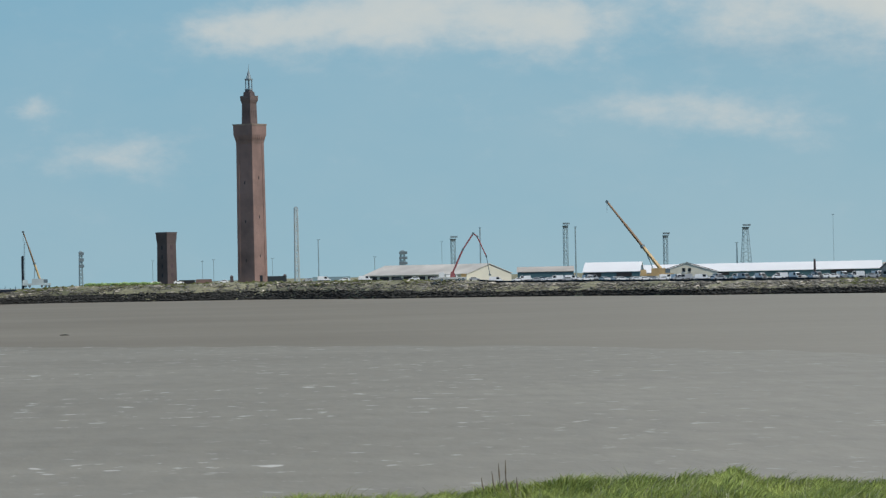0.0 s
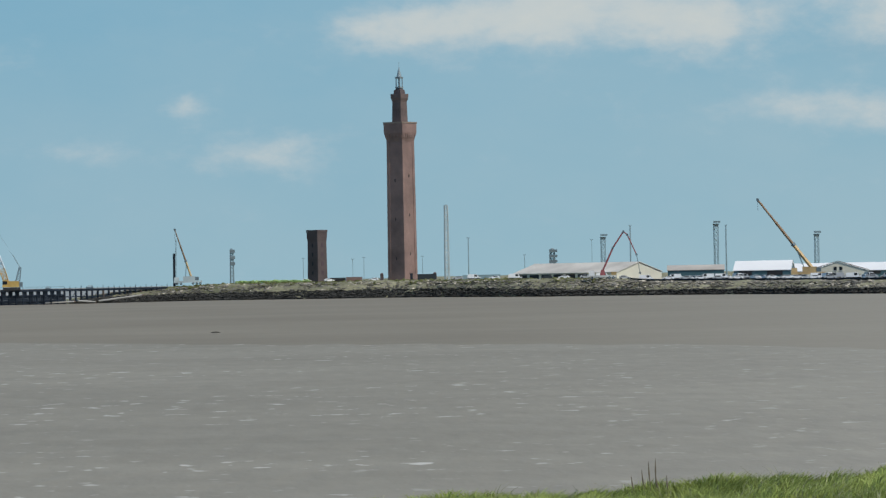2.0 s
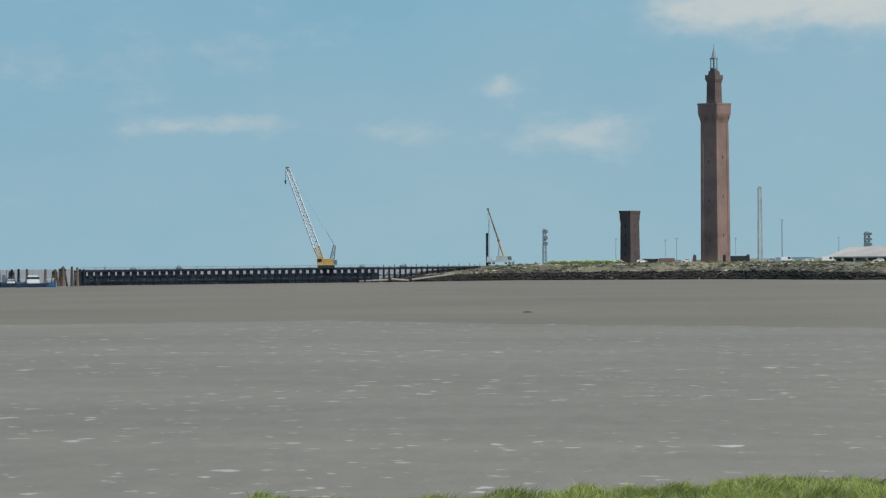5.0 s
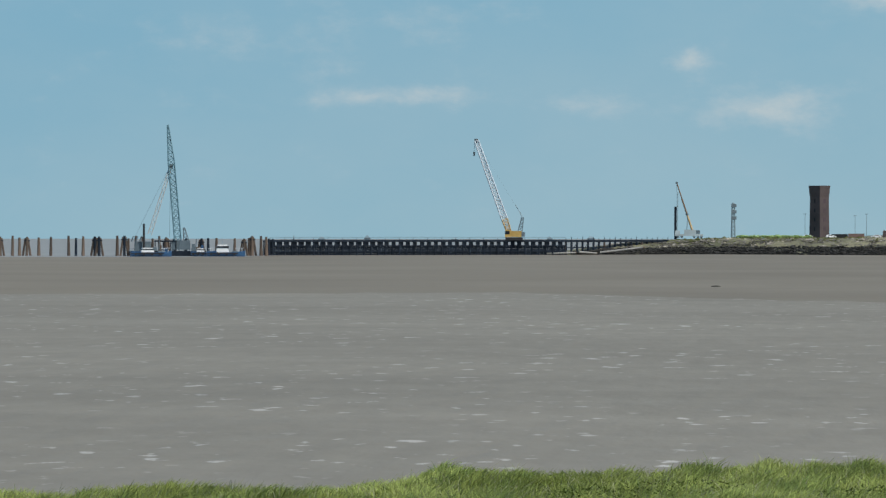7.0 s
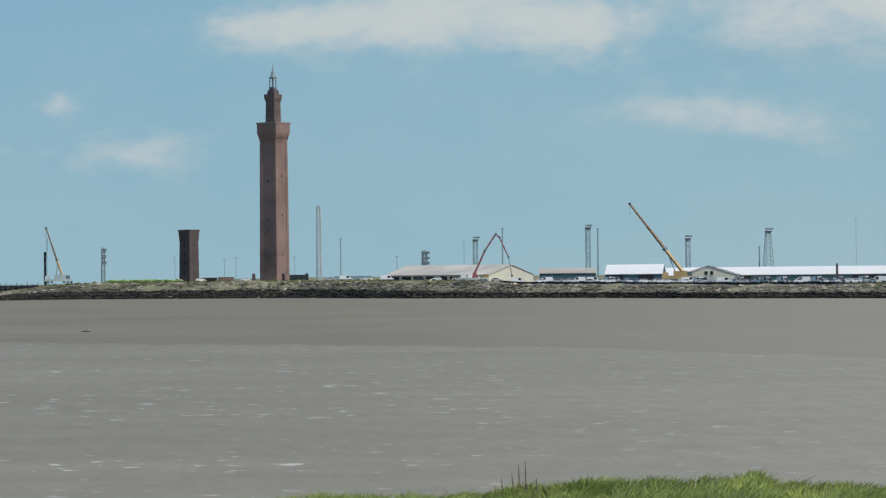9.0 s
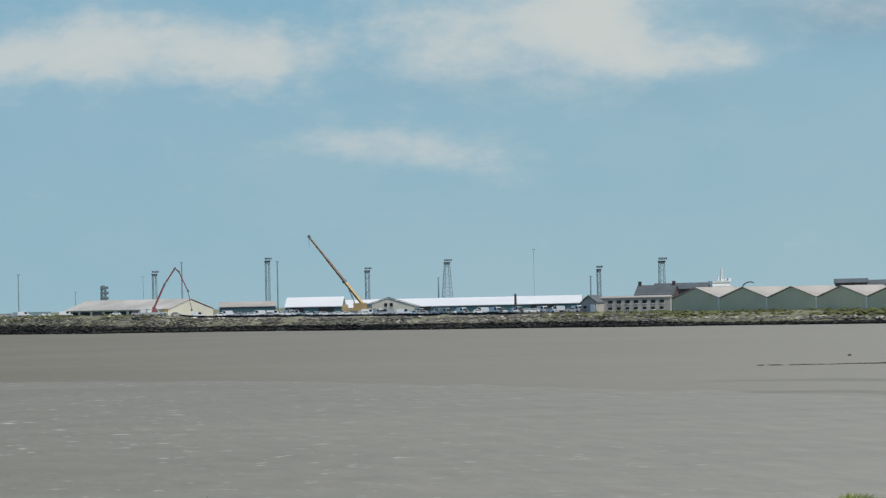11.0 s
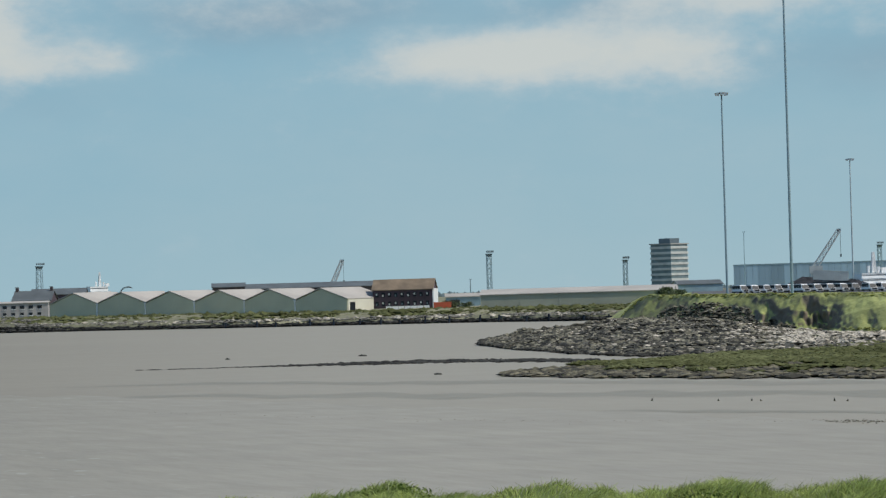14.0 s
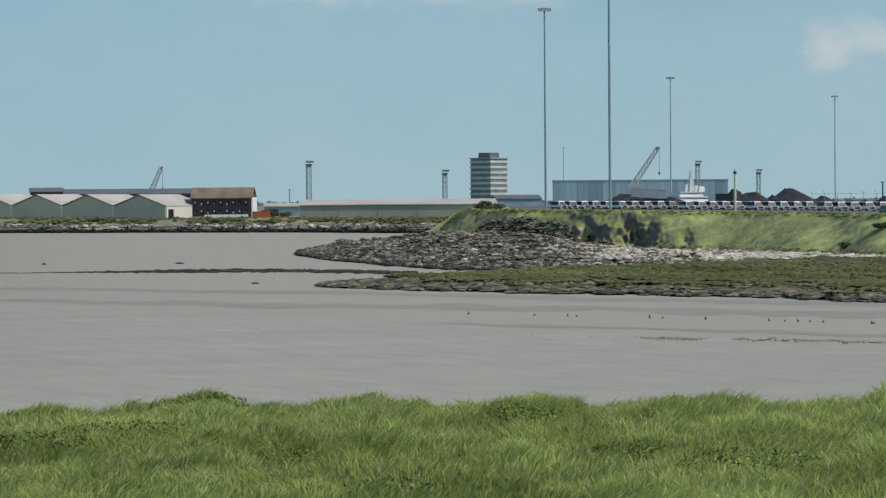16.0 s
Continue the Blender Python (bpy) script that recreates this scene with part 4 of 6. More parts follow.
def container(name, m, l, w, h, mat, label, category="container"):
    t = thing(name, m, label, category)
    part("body", boxed(-l / 2, l / 2, 0, w, 0.15, h), mat, t)
    for i in range(int(l / 0.6)):
        x = -l / 2 + 0.3 + i * 0.6
        part("rib", boxed(x - 0.12, x + 0.12, -0.06, 0.05, 0.3, h - 0.2), mat, t)
    part("roof_rail", boxed(-l / 2 - 0.03, l / 2 + 0.03, -0.08, 0.1, h - 0.15, h + 0.03), mat, t)
    part("floor_rail", boxed(-l / 2 - 0.03, l / 2 + 0.03, -0.08, 0.1, 0.0, 0.2), BLACK, t)


container("skip_container", stand(18.79, 1000, 3.6), 5.2, 2.4, 1.9, ORANGE_RED, "orange-red steel container on the shore")
container("site_cabin", stand(-0.75, 1475, 6.5), 7, 3, 1.9, BRICK, "reddish site cabin beside the tower", "cabin")
container("site_cabin", stand(-1.03, 1478, 6.5), 7, 3, 1.7, BLACK, "dark site cabin beside the small tower", "cabin")
container("site_store", stand(0.48, 1455, 6.4), 8, 4, 2.7, VEHICLE_DARK, "dark store beside the dock tower", "cabin")
container("white_store", stand(1.4, 1440, 6.3), 16, 4, 2.0, GALV, "grey low store on the quay", "cabin")
# dark base added to lift the pale tipped body to its height
container("flat_rack", stand(25.33, 812, 5.5), 8.6, 3, 2.9, VEHICLE_DARK, "dark base added under the tipped body", "container")
container("portable_office", stand(25.33, 812, 8.4) @ Matrix.Rotation(radians(4), 4, "Y"), 8.4, 3, 2.5, PALE_STEEL, "pale grey tipped body raised on a dark base", "cabin")
bar = thing("barrier_wall", stand(18.2, 1000, 3.4), "low white barrier wall in front of a warehouse", "wall")
for i in range(7):
    part("block", boxed(-6.4 + i * 1.85, -4.65 + i * 1.85, 0, 0.6, 0, 1.3), WHITE_PAINT, bar)


def office_block():
    t = thing("office_block", stand(22.64, 2100, 6.0, -40), "eight-storey office block with pale bands and dark glass", "building")
    part("core", boxed(-8.0, 8.0, -8.0, 8.0, -1, 27.6), GLASS_OFFICE, t)
    for k in range(8):
        z = 3.3 * k + 1.9
        part("spandrel", frustum(bmesh.new(), z, 16.7, z + 1.45, 16.7), PALE_STEEL, t)
    part("roof_slab", frustum(bmesh.new(), 27.6, 17.4, 28.3, 17.4), CONCRETE, t)
    part("plant_room", boxed(-4.5, 4.5, -4.5, 4.5, 28.3, 31.4), GALV_DARK, t)


def blue_hall():
    t = thing("steel_hall", stand(25.19, 1900, 5.0, 0), "large blue-grey clad steel hall", "building")
    part("wall", boxed(-49, 49, 0, 40, -1, 13.4), BLUE_SHEET, t)
    for i in range(28):
        part("panel", boxed(-49 + i * 3.5 + 0.1, -45.6 + i * 3.5, -0.25, 0.05, 0, 13.2), BLUE_SHEET, t)
    part("parapet", boxed(-49.2, 49.2, -0.4, 0.4, 13.2, 13.9), GALV, t)


office_block()
blue_hall()
shed("grey_store", stand(19.14, 1075, 3.5, 0), 11, 10, 3.3, 4.2, GALV, GREY_ROOF, "grey metal store behind the barrier", category="store", ribs=6, doors=[(-4, -1, 2.4)])
shed("yard_store", stand(23.15, 1200, 6.2, 12), 16, 12, 2.4, 3.7, GALV, DARK_ROOF, "low grey store behind the headland", category="store")


# ---- light towers and poles ----
def pylon(az, dist, z0, top, w=1.7, taper=1.0, group="floodlight towers"):
    w *= 0.8
    t = thing("floodlight_tower", stand(az, dist, z0, 20), "grey steel lattice floodlight tower in the docks", "light tower", group)
    h = top - z0
    part("mast", lattice(bmesh.new(), (0, 0, 0), (0, 0, h - 1.4), w * taper, w, max(5, int(h / 1.9)), 0.14), GALV, t)
    part("platform", frustum(bmesh.new(), h - 2.4, w * 0.9, h - 1.2, w * 1.45), GALV_DARK, t)
    for i in range(5):
        x = (i - 2) * w * 0.42
        part("floodlight", frustum(bmesh.new(), h - 0.8, 0.3, h, 0.5, 0.4, 0.4, x, -w * 0.8), GALV_DARK, t)
    part("rail", boxed(-w * 0.9, w * 0.9, -w * 0.95, -w * 0.88, h - 0.7, h - 0.5), GALV_DARK, t)


def pole(az, dist, z0, top, r=0.14, head=True, mat=None, label="thin grey lamp post on the quay", name="lamp_post"):
    t = thing(name, stand(az, dist, z0), label, "lamp post", "lamp posts")
    h = top - z0
    part("post", beam(bmesh.new(), (0, 0, -0.3), (0, 0, h), r * 0.85, r * 0.65), mat or GALV, t)
    if head:
        part("arm", boxed(-0.5, 0.5, -0.06, 0.06, h - 0.06, h + 0.06), mat or GALV_DARK, t)
        for x in (-0.45, 0.45):
            part("lamp", boxed(x - 0.22, x + 0.22, -0.2, 0.2, h + 0.04, h + 0.22), GALV, t)


for az, dist, z0, top, w, k in ((3.467, 1500, 6, 25.2, 2.0, 1.0), (5.37, 1500, 6, 30.0, 2.0, 1.0), (7.052, 1450, 6, 24.2, 1.9, 1.0), (8.402, 1450, 6, 27.0, 2.2, 2.4), (10.963, 1300, 5, 21.3, 1.5, 1.0),
                            (12.025, 1300, 5, 23.9, 2.2, 1.3), (19.597, 1300, 5, 23.8, 1.9, 1.0), (21.895, 1300, 5, 20.0, 1.7, 1.0), (26.16, 1500, 6, 24.9, 1.9, 1.0), (27.18, 1500, 6, 20.9, 1.7, 1.0)):
    pylon(az, dist, z0, top, w, k)
for az, dist, z0, top, r in ((1.19, 1420, 6, 23.9, 0.3), (-0.58, 1480, 6.4, 16.8, 0.14), (-0.769, 1480, 6.4, 16.2, 0.12), (-1.604, 1480, 6.4, 16.9, 0.14), (0.411, 1480, 6.4, 16.8, 0.12), (2.138, 1500, 6, 16.7, 0.2), (3.275, 1500, 6, 22.8, 0.14),
                            (3.927, 1500, 6, 28.7, 0.42), (5.537, 1500, 6, 28.1, 0.42), (8.25, 1450, 6, 19.2, 0.4), (9.868, 1450, 6, 30.3, 0.1), (10.822, 1300, 5, 17.3, 0.4), (19.272, 1500, 5, 13.6, 0.35), (23.9, 1500, 6, 31.0, 0.2), (29.965, 900, 6, 21.0, 0.2), (29.58, 900, 6, 14.5, 0.22), (29.25, 900, 6, 12.3, 0.3)):
    pole(az, dist, z0, top, r)
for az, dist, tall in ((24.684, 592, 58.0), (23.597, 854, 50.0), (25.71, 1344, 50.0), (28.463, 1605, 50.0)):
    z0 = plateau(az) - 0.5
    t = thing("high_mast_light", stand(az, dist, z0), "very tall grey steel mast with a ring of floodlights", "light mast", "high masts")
    # beyond 1000 m a paler steel puts distance haze into the mast's colour
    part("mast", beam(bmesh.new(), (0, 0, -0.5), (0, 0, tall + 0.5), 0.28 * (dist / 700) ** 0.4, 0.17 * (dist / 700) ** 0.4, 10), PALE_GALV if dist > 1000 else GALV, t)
    part("ring", beam(bmesh.new(), (0, 0, tall), (0, 0, tall + 0.4), 0.9, 0.9, 12), GALV_DARK, t)
    for i in range(8):
        a = i * math.pi / 4
        part("floodlight", frustum(bmesh.new(), tall - 0.4, 0.6, tall + 0.3, 0.9, x=1.3 * math.cos(a), y=1.3 * math.sin(a)), LAMP_HEAD, t)


# ---- cranes ----
def wheels(t, xs, y, r=0.55, w=0.35):
    for x in xs:
        for s in (-1, 1):
            tyre = part("wheel", beam(bmesh.new(), (x, s * y - w / 2, r), (x, s * y + w / 2, r), r, n=12), BLACK, t)
            part("rim", beam(bmesh.new(), (x, s * y - w / 2 - 0.03, r), (x, s * y + w / 2 + 0.03, r), r * 0.5, n=8), GALV, tyre)


def mobile_crane(name, m, dx, dz, mat, label, thick=0.6, base=None):
    t = thing(name, m, label, "crane")
    part("chassis", boxed(-6, 6, -1.3, 1.3, 0.9, 1.7), base or mat, t)
    wheels(t, (-4.6, -3.0, 2.2, 3.8, 5.2), 1.1)
    part("cab", frustum(bmesh.new(), 1.7, 2.2, 3.2, 1.9, 2.4, 2.2, -4.8, 0), base or mat, t)
    part("superstructure", boxed(-2.0, 3.0, -1.2, 1.2, 1.7, 3.6), base or mat, t)
    part("counterweight", boxed(3.0, 4.6, -1.3, 1.3, 1.8, 3.3), GALV_DARK, t)
    b, e = Vector((1.5, 0, 3.0)), Vector((dx, 0, dz))
    cut = (0.0, 0.34, 0.66, 1.0)
    for i in range(3):
        part("boom_section", beam(bmesh.new(), b.lerp(e, cut[i]), b.lerp(e, cut[i + 1] + (0.01 if i < 2 else 0)), thick * (1 - 0.2 * i), thick * (0.95 - 0.2 * i), 4), mat if i < 1 else ORANGE_YELLOW, t)
    part("lift_ram", beam(bmesh.new(), (-1.0, 0, 2.5), b.lerp(e, 0.3), 0.22), GALV, t)
    part("head_sheave", beam(bmesh.new(), e + Vector((0, -0.4, 0)), e + Vector((0, 0.4, 0)), 0.55, n=10), GALV_DARK, t)
    part("boom_collar", beam(bmesh.new(), b.lerp(e, 0.33), b.lerp(e, 0.36), thick * 1.5, n=6), GALV_DARK, t)
    part("hook_line", beam(bmesh.new(), e, e - Vector((0, 0, 4)), 0.05, n=4), BLACK, t)


def crawler_crane():
    t = thing("crawler_crane", stand(-6.5, 1335, 5.75), "yellow crawler crane with a grey lattice boom on the pier", "crane")
    for y in (-2.2, 2.2):
        tr = bmesh.new()
        box(tr, -3.4, 3.4, y - 0.5, y + 0.5, 0.0, 1.2)
        part("track", tr, BLACK, t)
    bm = boxed(-2.4, 3.0, -1.9, 1.9, 1.3, 3.7)
    part("body", bm, YELLOW, t)
    part("cab", frustum(bmesh.new(), 1.3, 2.0, 4.2, 1.7, 1.6, 1.5, -2.6, -2.0), YELLOW, t)
    part("cab_window", boxed(-3.55, -1.7, -2.85, -2.7, 2.4, 3.7), GLASS_DARK, t)
    part("counterweight", boxed(3.0, 4.3, -2.0, 2.0, 1.4, 3.2), GALV_DARK, t)
    foot, tip = Vector((-1.6, 0, 2.4)), Vector((-14.8, 0, 39.2))
    part("boom_foot", lattice(bmesh.new(), foot, foot.lerp(tip, 0.16), 1.5, 2.2, 4, 0.26), TAN_BOOM, t)
    part("boom", lattice(bmesh.new(), foot.lerp(tip, 0.16), tip, 2.2, 1.5, 19, 0.3), BOOM_PALE, t, "pale grey lattice boom")
    part("boom_head", boxed(tip.x - 0.8, tip.x + 0.6, -0.7, 0.7, tip.z - 0.8, tip.z + 0.7), BLACK, t)
    part("gantry", lattice(bmesh.new(), (2.4, 0, 3.6), (3.4, 0, 9.0), 1.6, 0.8, 3, 0.18), GALV_DARK, t)
    part("back_mast", beam(bmesh.new(), (3.4, 0, 9.0), (0.6, 0, 14.0), 0.18, n=5), GALV, t)
    for y in (-0.4, 0.4):
        part("pendant", beam(bmesh.new(), (3.4, y, 9.0), tip + Vector((0, y, 0)), 0.035, n=3), GALV, t)
    part("hook_block", frustum(bmesh.new(), 33.2, 0.5, 34.8, 0.8, x=tip.x - 0.9), BLACK, t)
    part("hook_line", beam(bmesh.new(), (tip.x - 0.9, 0, 34.8), (tip.x - 0.7, 0, tip.z), 0.06, n=4), BLACK, t)


def pump_truck():
    t = thing("concrete_pump", stand(3.45, 1236, 5.9), "concrete pump truck with a raised red folding boom", "truck")
    part("chassis", boxed(-5, 5, -1.2, 1.2, 0.7, 1.4), PALE_STEEL, t)
    wheels(t, (-4.0, 2.4, 3.8), 1.05, 0.5)
    part("cab", frustum(bmesh.new(), 1.0, 2.2, 3.2, 2.0, 2.4, 2.3, -4.0, 0), WHITE_PAINT, t)
    part("hopper", frustum(bmesh.new(), 1.2, 1.4, 2.6, 2.2, x=4.0), TAN_BOOM, t)
    part("pedestal", frustum(bmesh.new(), 1.4, 2.0, 3.4, 1.2), RED_PAINT, t)
    pts = [Vector(p) for p in ((0, 0, 3), (3.9, 0, 11.4), (7.8, 0, 17.2), (9.2, 0, 16.0), (12.4, 0, 8.8), (13.6, 0, 2.0))]
    for i, (a, b) in enumerate(zip(pts, pts[1:])):
        part("boom_arm", beam(bmesh.new(), a, b, (0.36, 0.3, 0.26, 0.22, 0.12)[i], n=5), RED_PAINT if i < 4 else GALV_DARK, t)
        part("joint", beam(bmesh.new(), b + Vector((0, -0.4, 0)), b + Vector((0, 0.4, 0)), 0.45, n=8), GALV_DARK, t)


def lattice_mast(az, dist, z0, top, w, panels=0, mat=None, label="pale slim lattice mast standing on the quay", name="lattice_mast"):
    t = thing(name, stand(az, dist, z0, 15), label, "mast")
    h = top - z0
    part("mast", lattice(bmesh.new(), (0, 0, -0.3), (0, 0, h), w, w * 0.7, int(h / 1.6), 0.17 * w ** 0.5), mat or GALV, t)
    part("cap", frustum(bmesh.new(), h - 0.2, w * 0.8, h + 0.5, w * 0.4), GALV_DARK, t)
    for i in range(panels):
        part("panel", boxed(-w * 0.8, w * 0.8, -w * 0.75, -w * 0.6, h - 1.4 - i * 2.6, h - 0.1 - i * 2.6), GALV_DARK, t)


def dock_crane(az, dist, z0, dx, top, label, mat, hook):
    t = thing("dock_crane", stand(az, dist, z0), label, "crane")
    h = top - z0
    part("portal", lattice(bmesh.new(), (0, 0, 0), (0, 0, h * 0.25), 3.4, 2.6, 2, 0.2), mat, t)
    part("machine_house", boxed(-2.0, 2.6, -1.6, 1.6, h * 0.25, h * 0.25 + 2.6), mat, t)
    part("jib", lattice(bmesh.new(), (-0.8, 0, h * 0.3), (dx, 0, h), 1.9, 1.2, 9, 0.22), mat, t)
    part("jib_head", boxed(dx - 0.6, dx + 0.7, -0.6, 0.6, h - 0.6, h + 0.5), GALV_DARK, t)
    part("hook_line", beam(bmesh.new(), (dx + 0.5, 0, h), (dx + 0.5, 0, h - hook), 0.06, n=4), BLACK, t)
    part("hook", frustum(bmesh.new(), h - hook - 0.9, 0.4, h - hook, 0.7, x=dx + 0.5), BLACK, t)


crawler_crane()
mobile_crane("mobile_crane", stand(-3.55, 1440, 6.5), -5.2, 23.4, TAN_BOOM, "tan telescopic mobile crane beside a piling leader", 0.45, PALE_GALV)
mobile_crane("mobile_crane", stand(6.9, 1200, 5.4), -17.2, 27.5, TAN_BOOM, "tan-yellow telescopic crane with a long raised boom", 0.65)
pump_truck()
leader = thing("piling_leader", stand(-3.777, 1440, 6.4), "dark upright pile in a slim leader", "pile")
part("pile", beam(bmesh.new(), (0, 0, -0.4), (0, 0, 13.4), 0.55, 0.5, 8), TIMBER_DARK, leader)
part("leader", lattice(bmesh.new(), (0.5, 0, 0), (0.9, 0, 19.3), 0.5, 0.35, 12, 0.07), GALV, leader)
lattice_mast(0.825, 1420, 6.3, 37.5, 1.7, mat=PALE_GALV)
lattice_mast(-2.806, 1440, 6.4, 21.0, 1.4, 3, label="lattice signal mast with three dark panels")
lattice_mast(2.607, 1700, 6.0, 20.3, 2.6, 4, label="stepped steel lattice tower far back in the docks")
lattice_mast(29.4, 900, 5.6, 18.2, 1.4, label="slim lattice mast behind the car yard")
dock_crane(16.93, 1300, 5.0, 4.2, 21.5, "pale dock crane with a raised lattice jib", PALE_STEEL, 7.5)
dock_crane(25.08, 1200, 6.2, 8.6, 26.2, "grey dock crane with a leaning jib and hook", PALE_STEEL, 8.5)


# ---- the pier, its piles and the craft beside it ----
def build_pier():
    a, b = spot(-10.62, 1300), spot(-5.62, 1343)
    run = (b - a).length
    m = Matrix.Translation(a) @ Matrix.Rotation(math.atan2(b.y - a.y, b.x - a.x), 4, "Z")
    t = thing("pier", m, "long dark timber pier with tarred planking and open top bays", "pier", kind="structure")
    bays = 42
    step = run / bays
    part("deck", boxed(-0.4, run + 0.4, -0.5, 8.0, 5.25, 5.75), TIMBER_DARK, t)
    part("kerb_beam", boxed(-0.4, run + 0.4, -0.75, -0.45, 5.1, 6.0), TIMBER_DARK, t)
    for z in (1.2, 3.4):
        part("wale", boxed(0, run, -0.55, -0.25, z, z + 0.45), TIMBER_DARK, t)
    for i in range(bays + 1):
        part("post", beam(bmesh.new(), (i * step, -0.1, -0.6), (i * step, -0.1, 5.3), 0.38, 0.34, 8), TIMBER_DARK, t)
        if i % 2 == 0:
            part("back_post", beam(bmesh.new(), (i * step, 7.6, -0.6), (i * step, 7.6, 5.3), 0.3, 0.28, 6), TIMBER_DARK, t)
        if i < bays:
            for k in range(6):
                z = 0.05 + k * 0.62
                part("plank", boxed(i * step + 0.05, (i + 1) * step - 0.05, -0.02 + 0.03 * (k % 2), 0.12, z, z + 0.6), TIMBER_DARK, t)
            gap = 0.55 if i < 16 else 1.0
            part("infill_board", boxed(i * step + 0.1, (i + 1) * step - 0.35 - gap - 0.12 * ((i * 7) % 3), -0.1, 0.1, 3.7, 5.3), TIMBER_DARK, t)
    for i in range(0, bays, 2):
        part("rail_post", boxed(i * step - 0.06, i * step + 0.06, 0, 0.12, 5.75, 6.9), GALV_DARK, t)
    part("hand_rail", boxed(0, run, 0.02, 0.1, 6.85, 6.95), GALV_DARK, t)
    for x in (0.0, 1.6):
        part("end_fender", beam(bmesh.new(), (x - 0.8, -0.8, -0.6), (x - 0.8, -0.8, 6.4), 0.4, 0.35, 8), TIMBER_DARK, t)
    # the open trestle that joins the shore
    c = spot(-3.9, 1395)
    run2 = (c - b).length
    m2 = Matrix.Translation(b) @ Matrix.Rotation(math.atan2(c.y - b.y, c.x - b.x), 4, "Z")
    s = thing("trestle", m2, "open timber trestle joining the pier to the shore", "pier", kind="structure")
    part("deck", boxed(0, run2, 0, 4, 5.3, 5.7), TIMBER_DARK, s)
    n = 19
    part("edge_beam", boxed(0, run2, -0.3, 0.0, 5.0, 5.9), TIMBER_DARK, s)
    part("low_wale", boxed(0, run2 * 0.7, -0.2, 0.0, 2.6, 3.0), TIMBER_DARK, s)
    for i in range(n + 1):
        x = run2 * i / n
        part("post", beam(bmesh.new(), (x, 0.1, -0.5), (x, 0.1, 5.35), 0.46, 0.42, 6), TIMBER_WORN if i % 7 == 0 else TIMBER_DARK, s)
        part("rail_post", boxed(x - 0.08, x + 0.08, 0, 0.16, 5.7, 6.6 + 0.5 * (i % 2)), TIMBER_DARK, s)
        if i % 2:
            part("brace", beam(bmesh.new(), (x, 0, 1.5), (x + run2 / n, 0, 4.8), 0.14, n=4), TIMBER_DARK, s)
    bits = ((-10.22, 2.0, 0.5), (-9.75, 1.4, 2.6), (-8.98, 1.9, 2.2), (-7.5, 0.9, 3.0), (-5.9, 1.4, 2.0), (-5.2, 1.5, 3.0))
    for az, h, w in bits:
        box_t = thing("deck_equipment", stand(az, 1304 + (az + 10.62) * 8.6 if az < -5.7 else 1345 + (az + 5.62) * 30.2, 5.75), "grey covered equipment on the pier deck", "equipment", "pier equipment")
        part("base", frustum(bmesh.new(), 0, w, h * 0.5, w, w * 0.7, w * 0.7), GALV_DARK, box_t)
        part("cover", frustum(bmesh.new(), h * 0.5, w * 0.9, h, w * 0.4, w * 0.6, w * 0.4), GALV, box_t)


def fallen_spar(az0, z0, az1, z1, dist):
    a, b = spot(az0, dist, z0), spot(az1, dist + 4, z1)
    t = thing("fallen_spar", Matrix.Translation(a), "long pale spar fallen against the shore rubble", "spar", "fallen spars")
    part("spar", beam(bmesh.new(), (0, 0, 0), b - a, 0.4, 0.3, 7), CONCRETE, t)
    part("cap", beam(bmesh.new(), (b - a) * 0.97, b - a, 0.45, 0.4, 7), TIMBER_WORN, t)


def build_piles():
    rng = random.Random(5)
    az = -15.6
    places = []
    while az < -11.95:
        places.append((az, rng.random() < 0.2))
        az += rng.choice((0.07, 0.12, 0.16, 0.2, 0.3))
    places += [(-11.78, True), (-11.66, False), (-11.52, False), (-11.22, False), (-11.06, True), (-10.97, False), (-10.92, True), (-10.77, False), (-10.68, False)]
    for az, cluster in places:
        t = thing("mooring_pile", stand(az, 1275 + rng.uniform(-12, 12), 0), "weathered timber mooring pile" + (" in a leaning cluster" if cluster else " standing in the water"), "pile", "mooring piles")
        h = rng.uniform(6.3, 7.6)
        part("pile", beam(bmesh.new(), (0, 0, -1), (rng.uniform(-0.15, 0.15), 0, h), rng.uniform(0.5, 0.75), 0.42, 8), TIMBER_WORN if rng.random() < 0.6 else TIMBER_DARK, t)
        if cluster:
            for dx in (-1.3, 1.3):
                part("raking_pile", beam(bmesh.new(), (dx * 1.2, 0.5, -1), (dx * 0.35, 0.3, h - 0.5), 0.45, 0.38, 7), TIMBER_WORN, t)
            part("cap_beam", boxed(-1.2, 1.2, -0.3, 0.3, h - 1.6, h - 1.2), TIMBER_DARK, t)


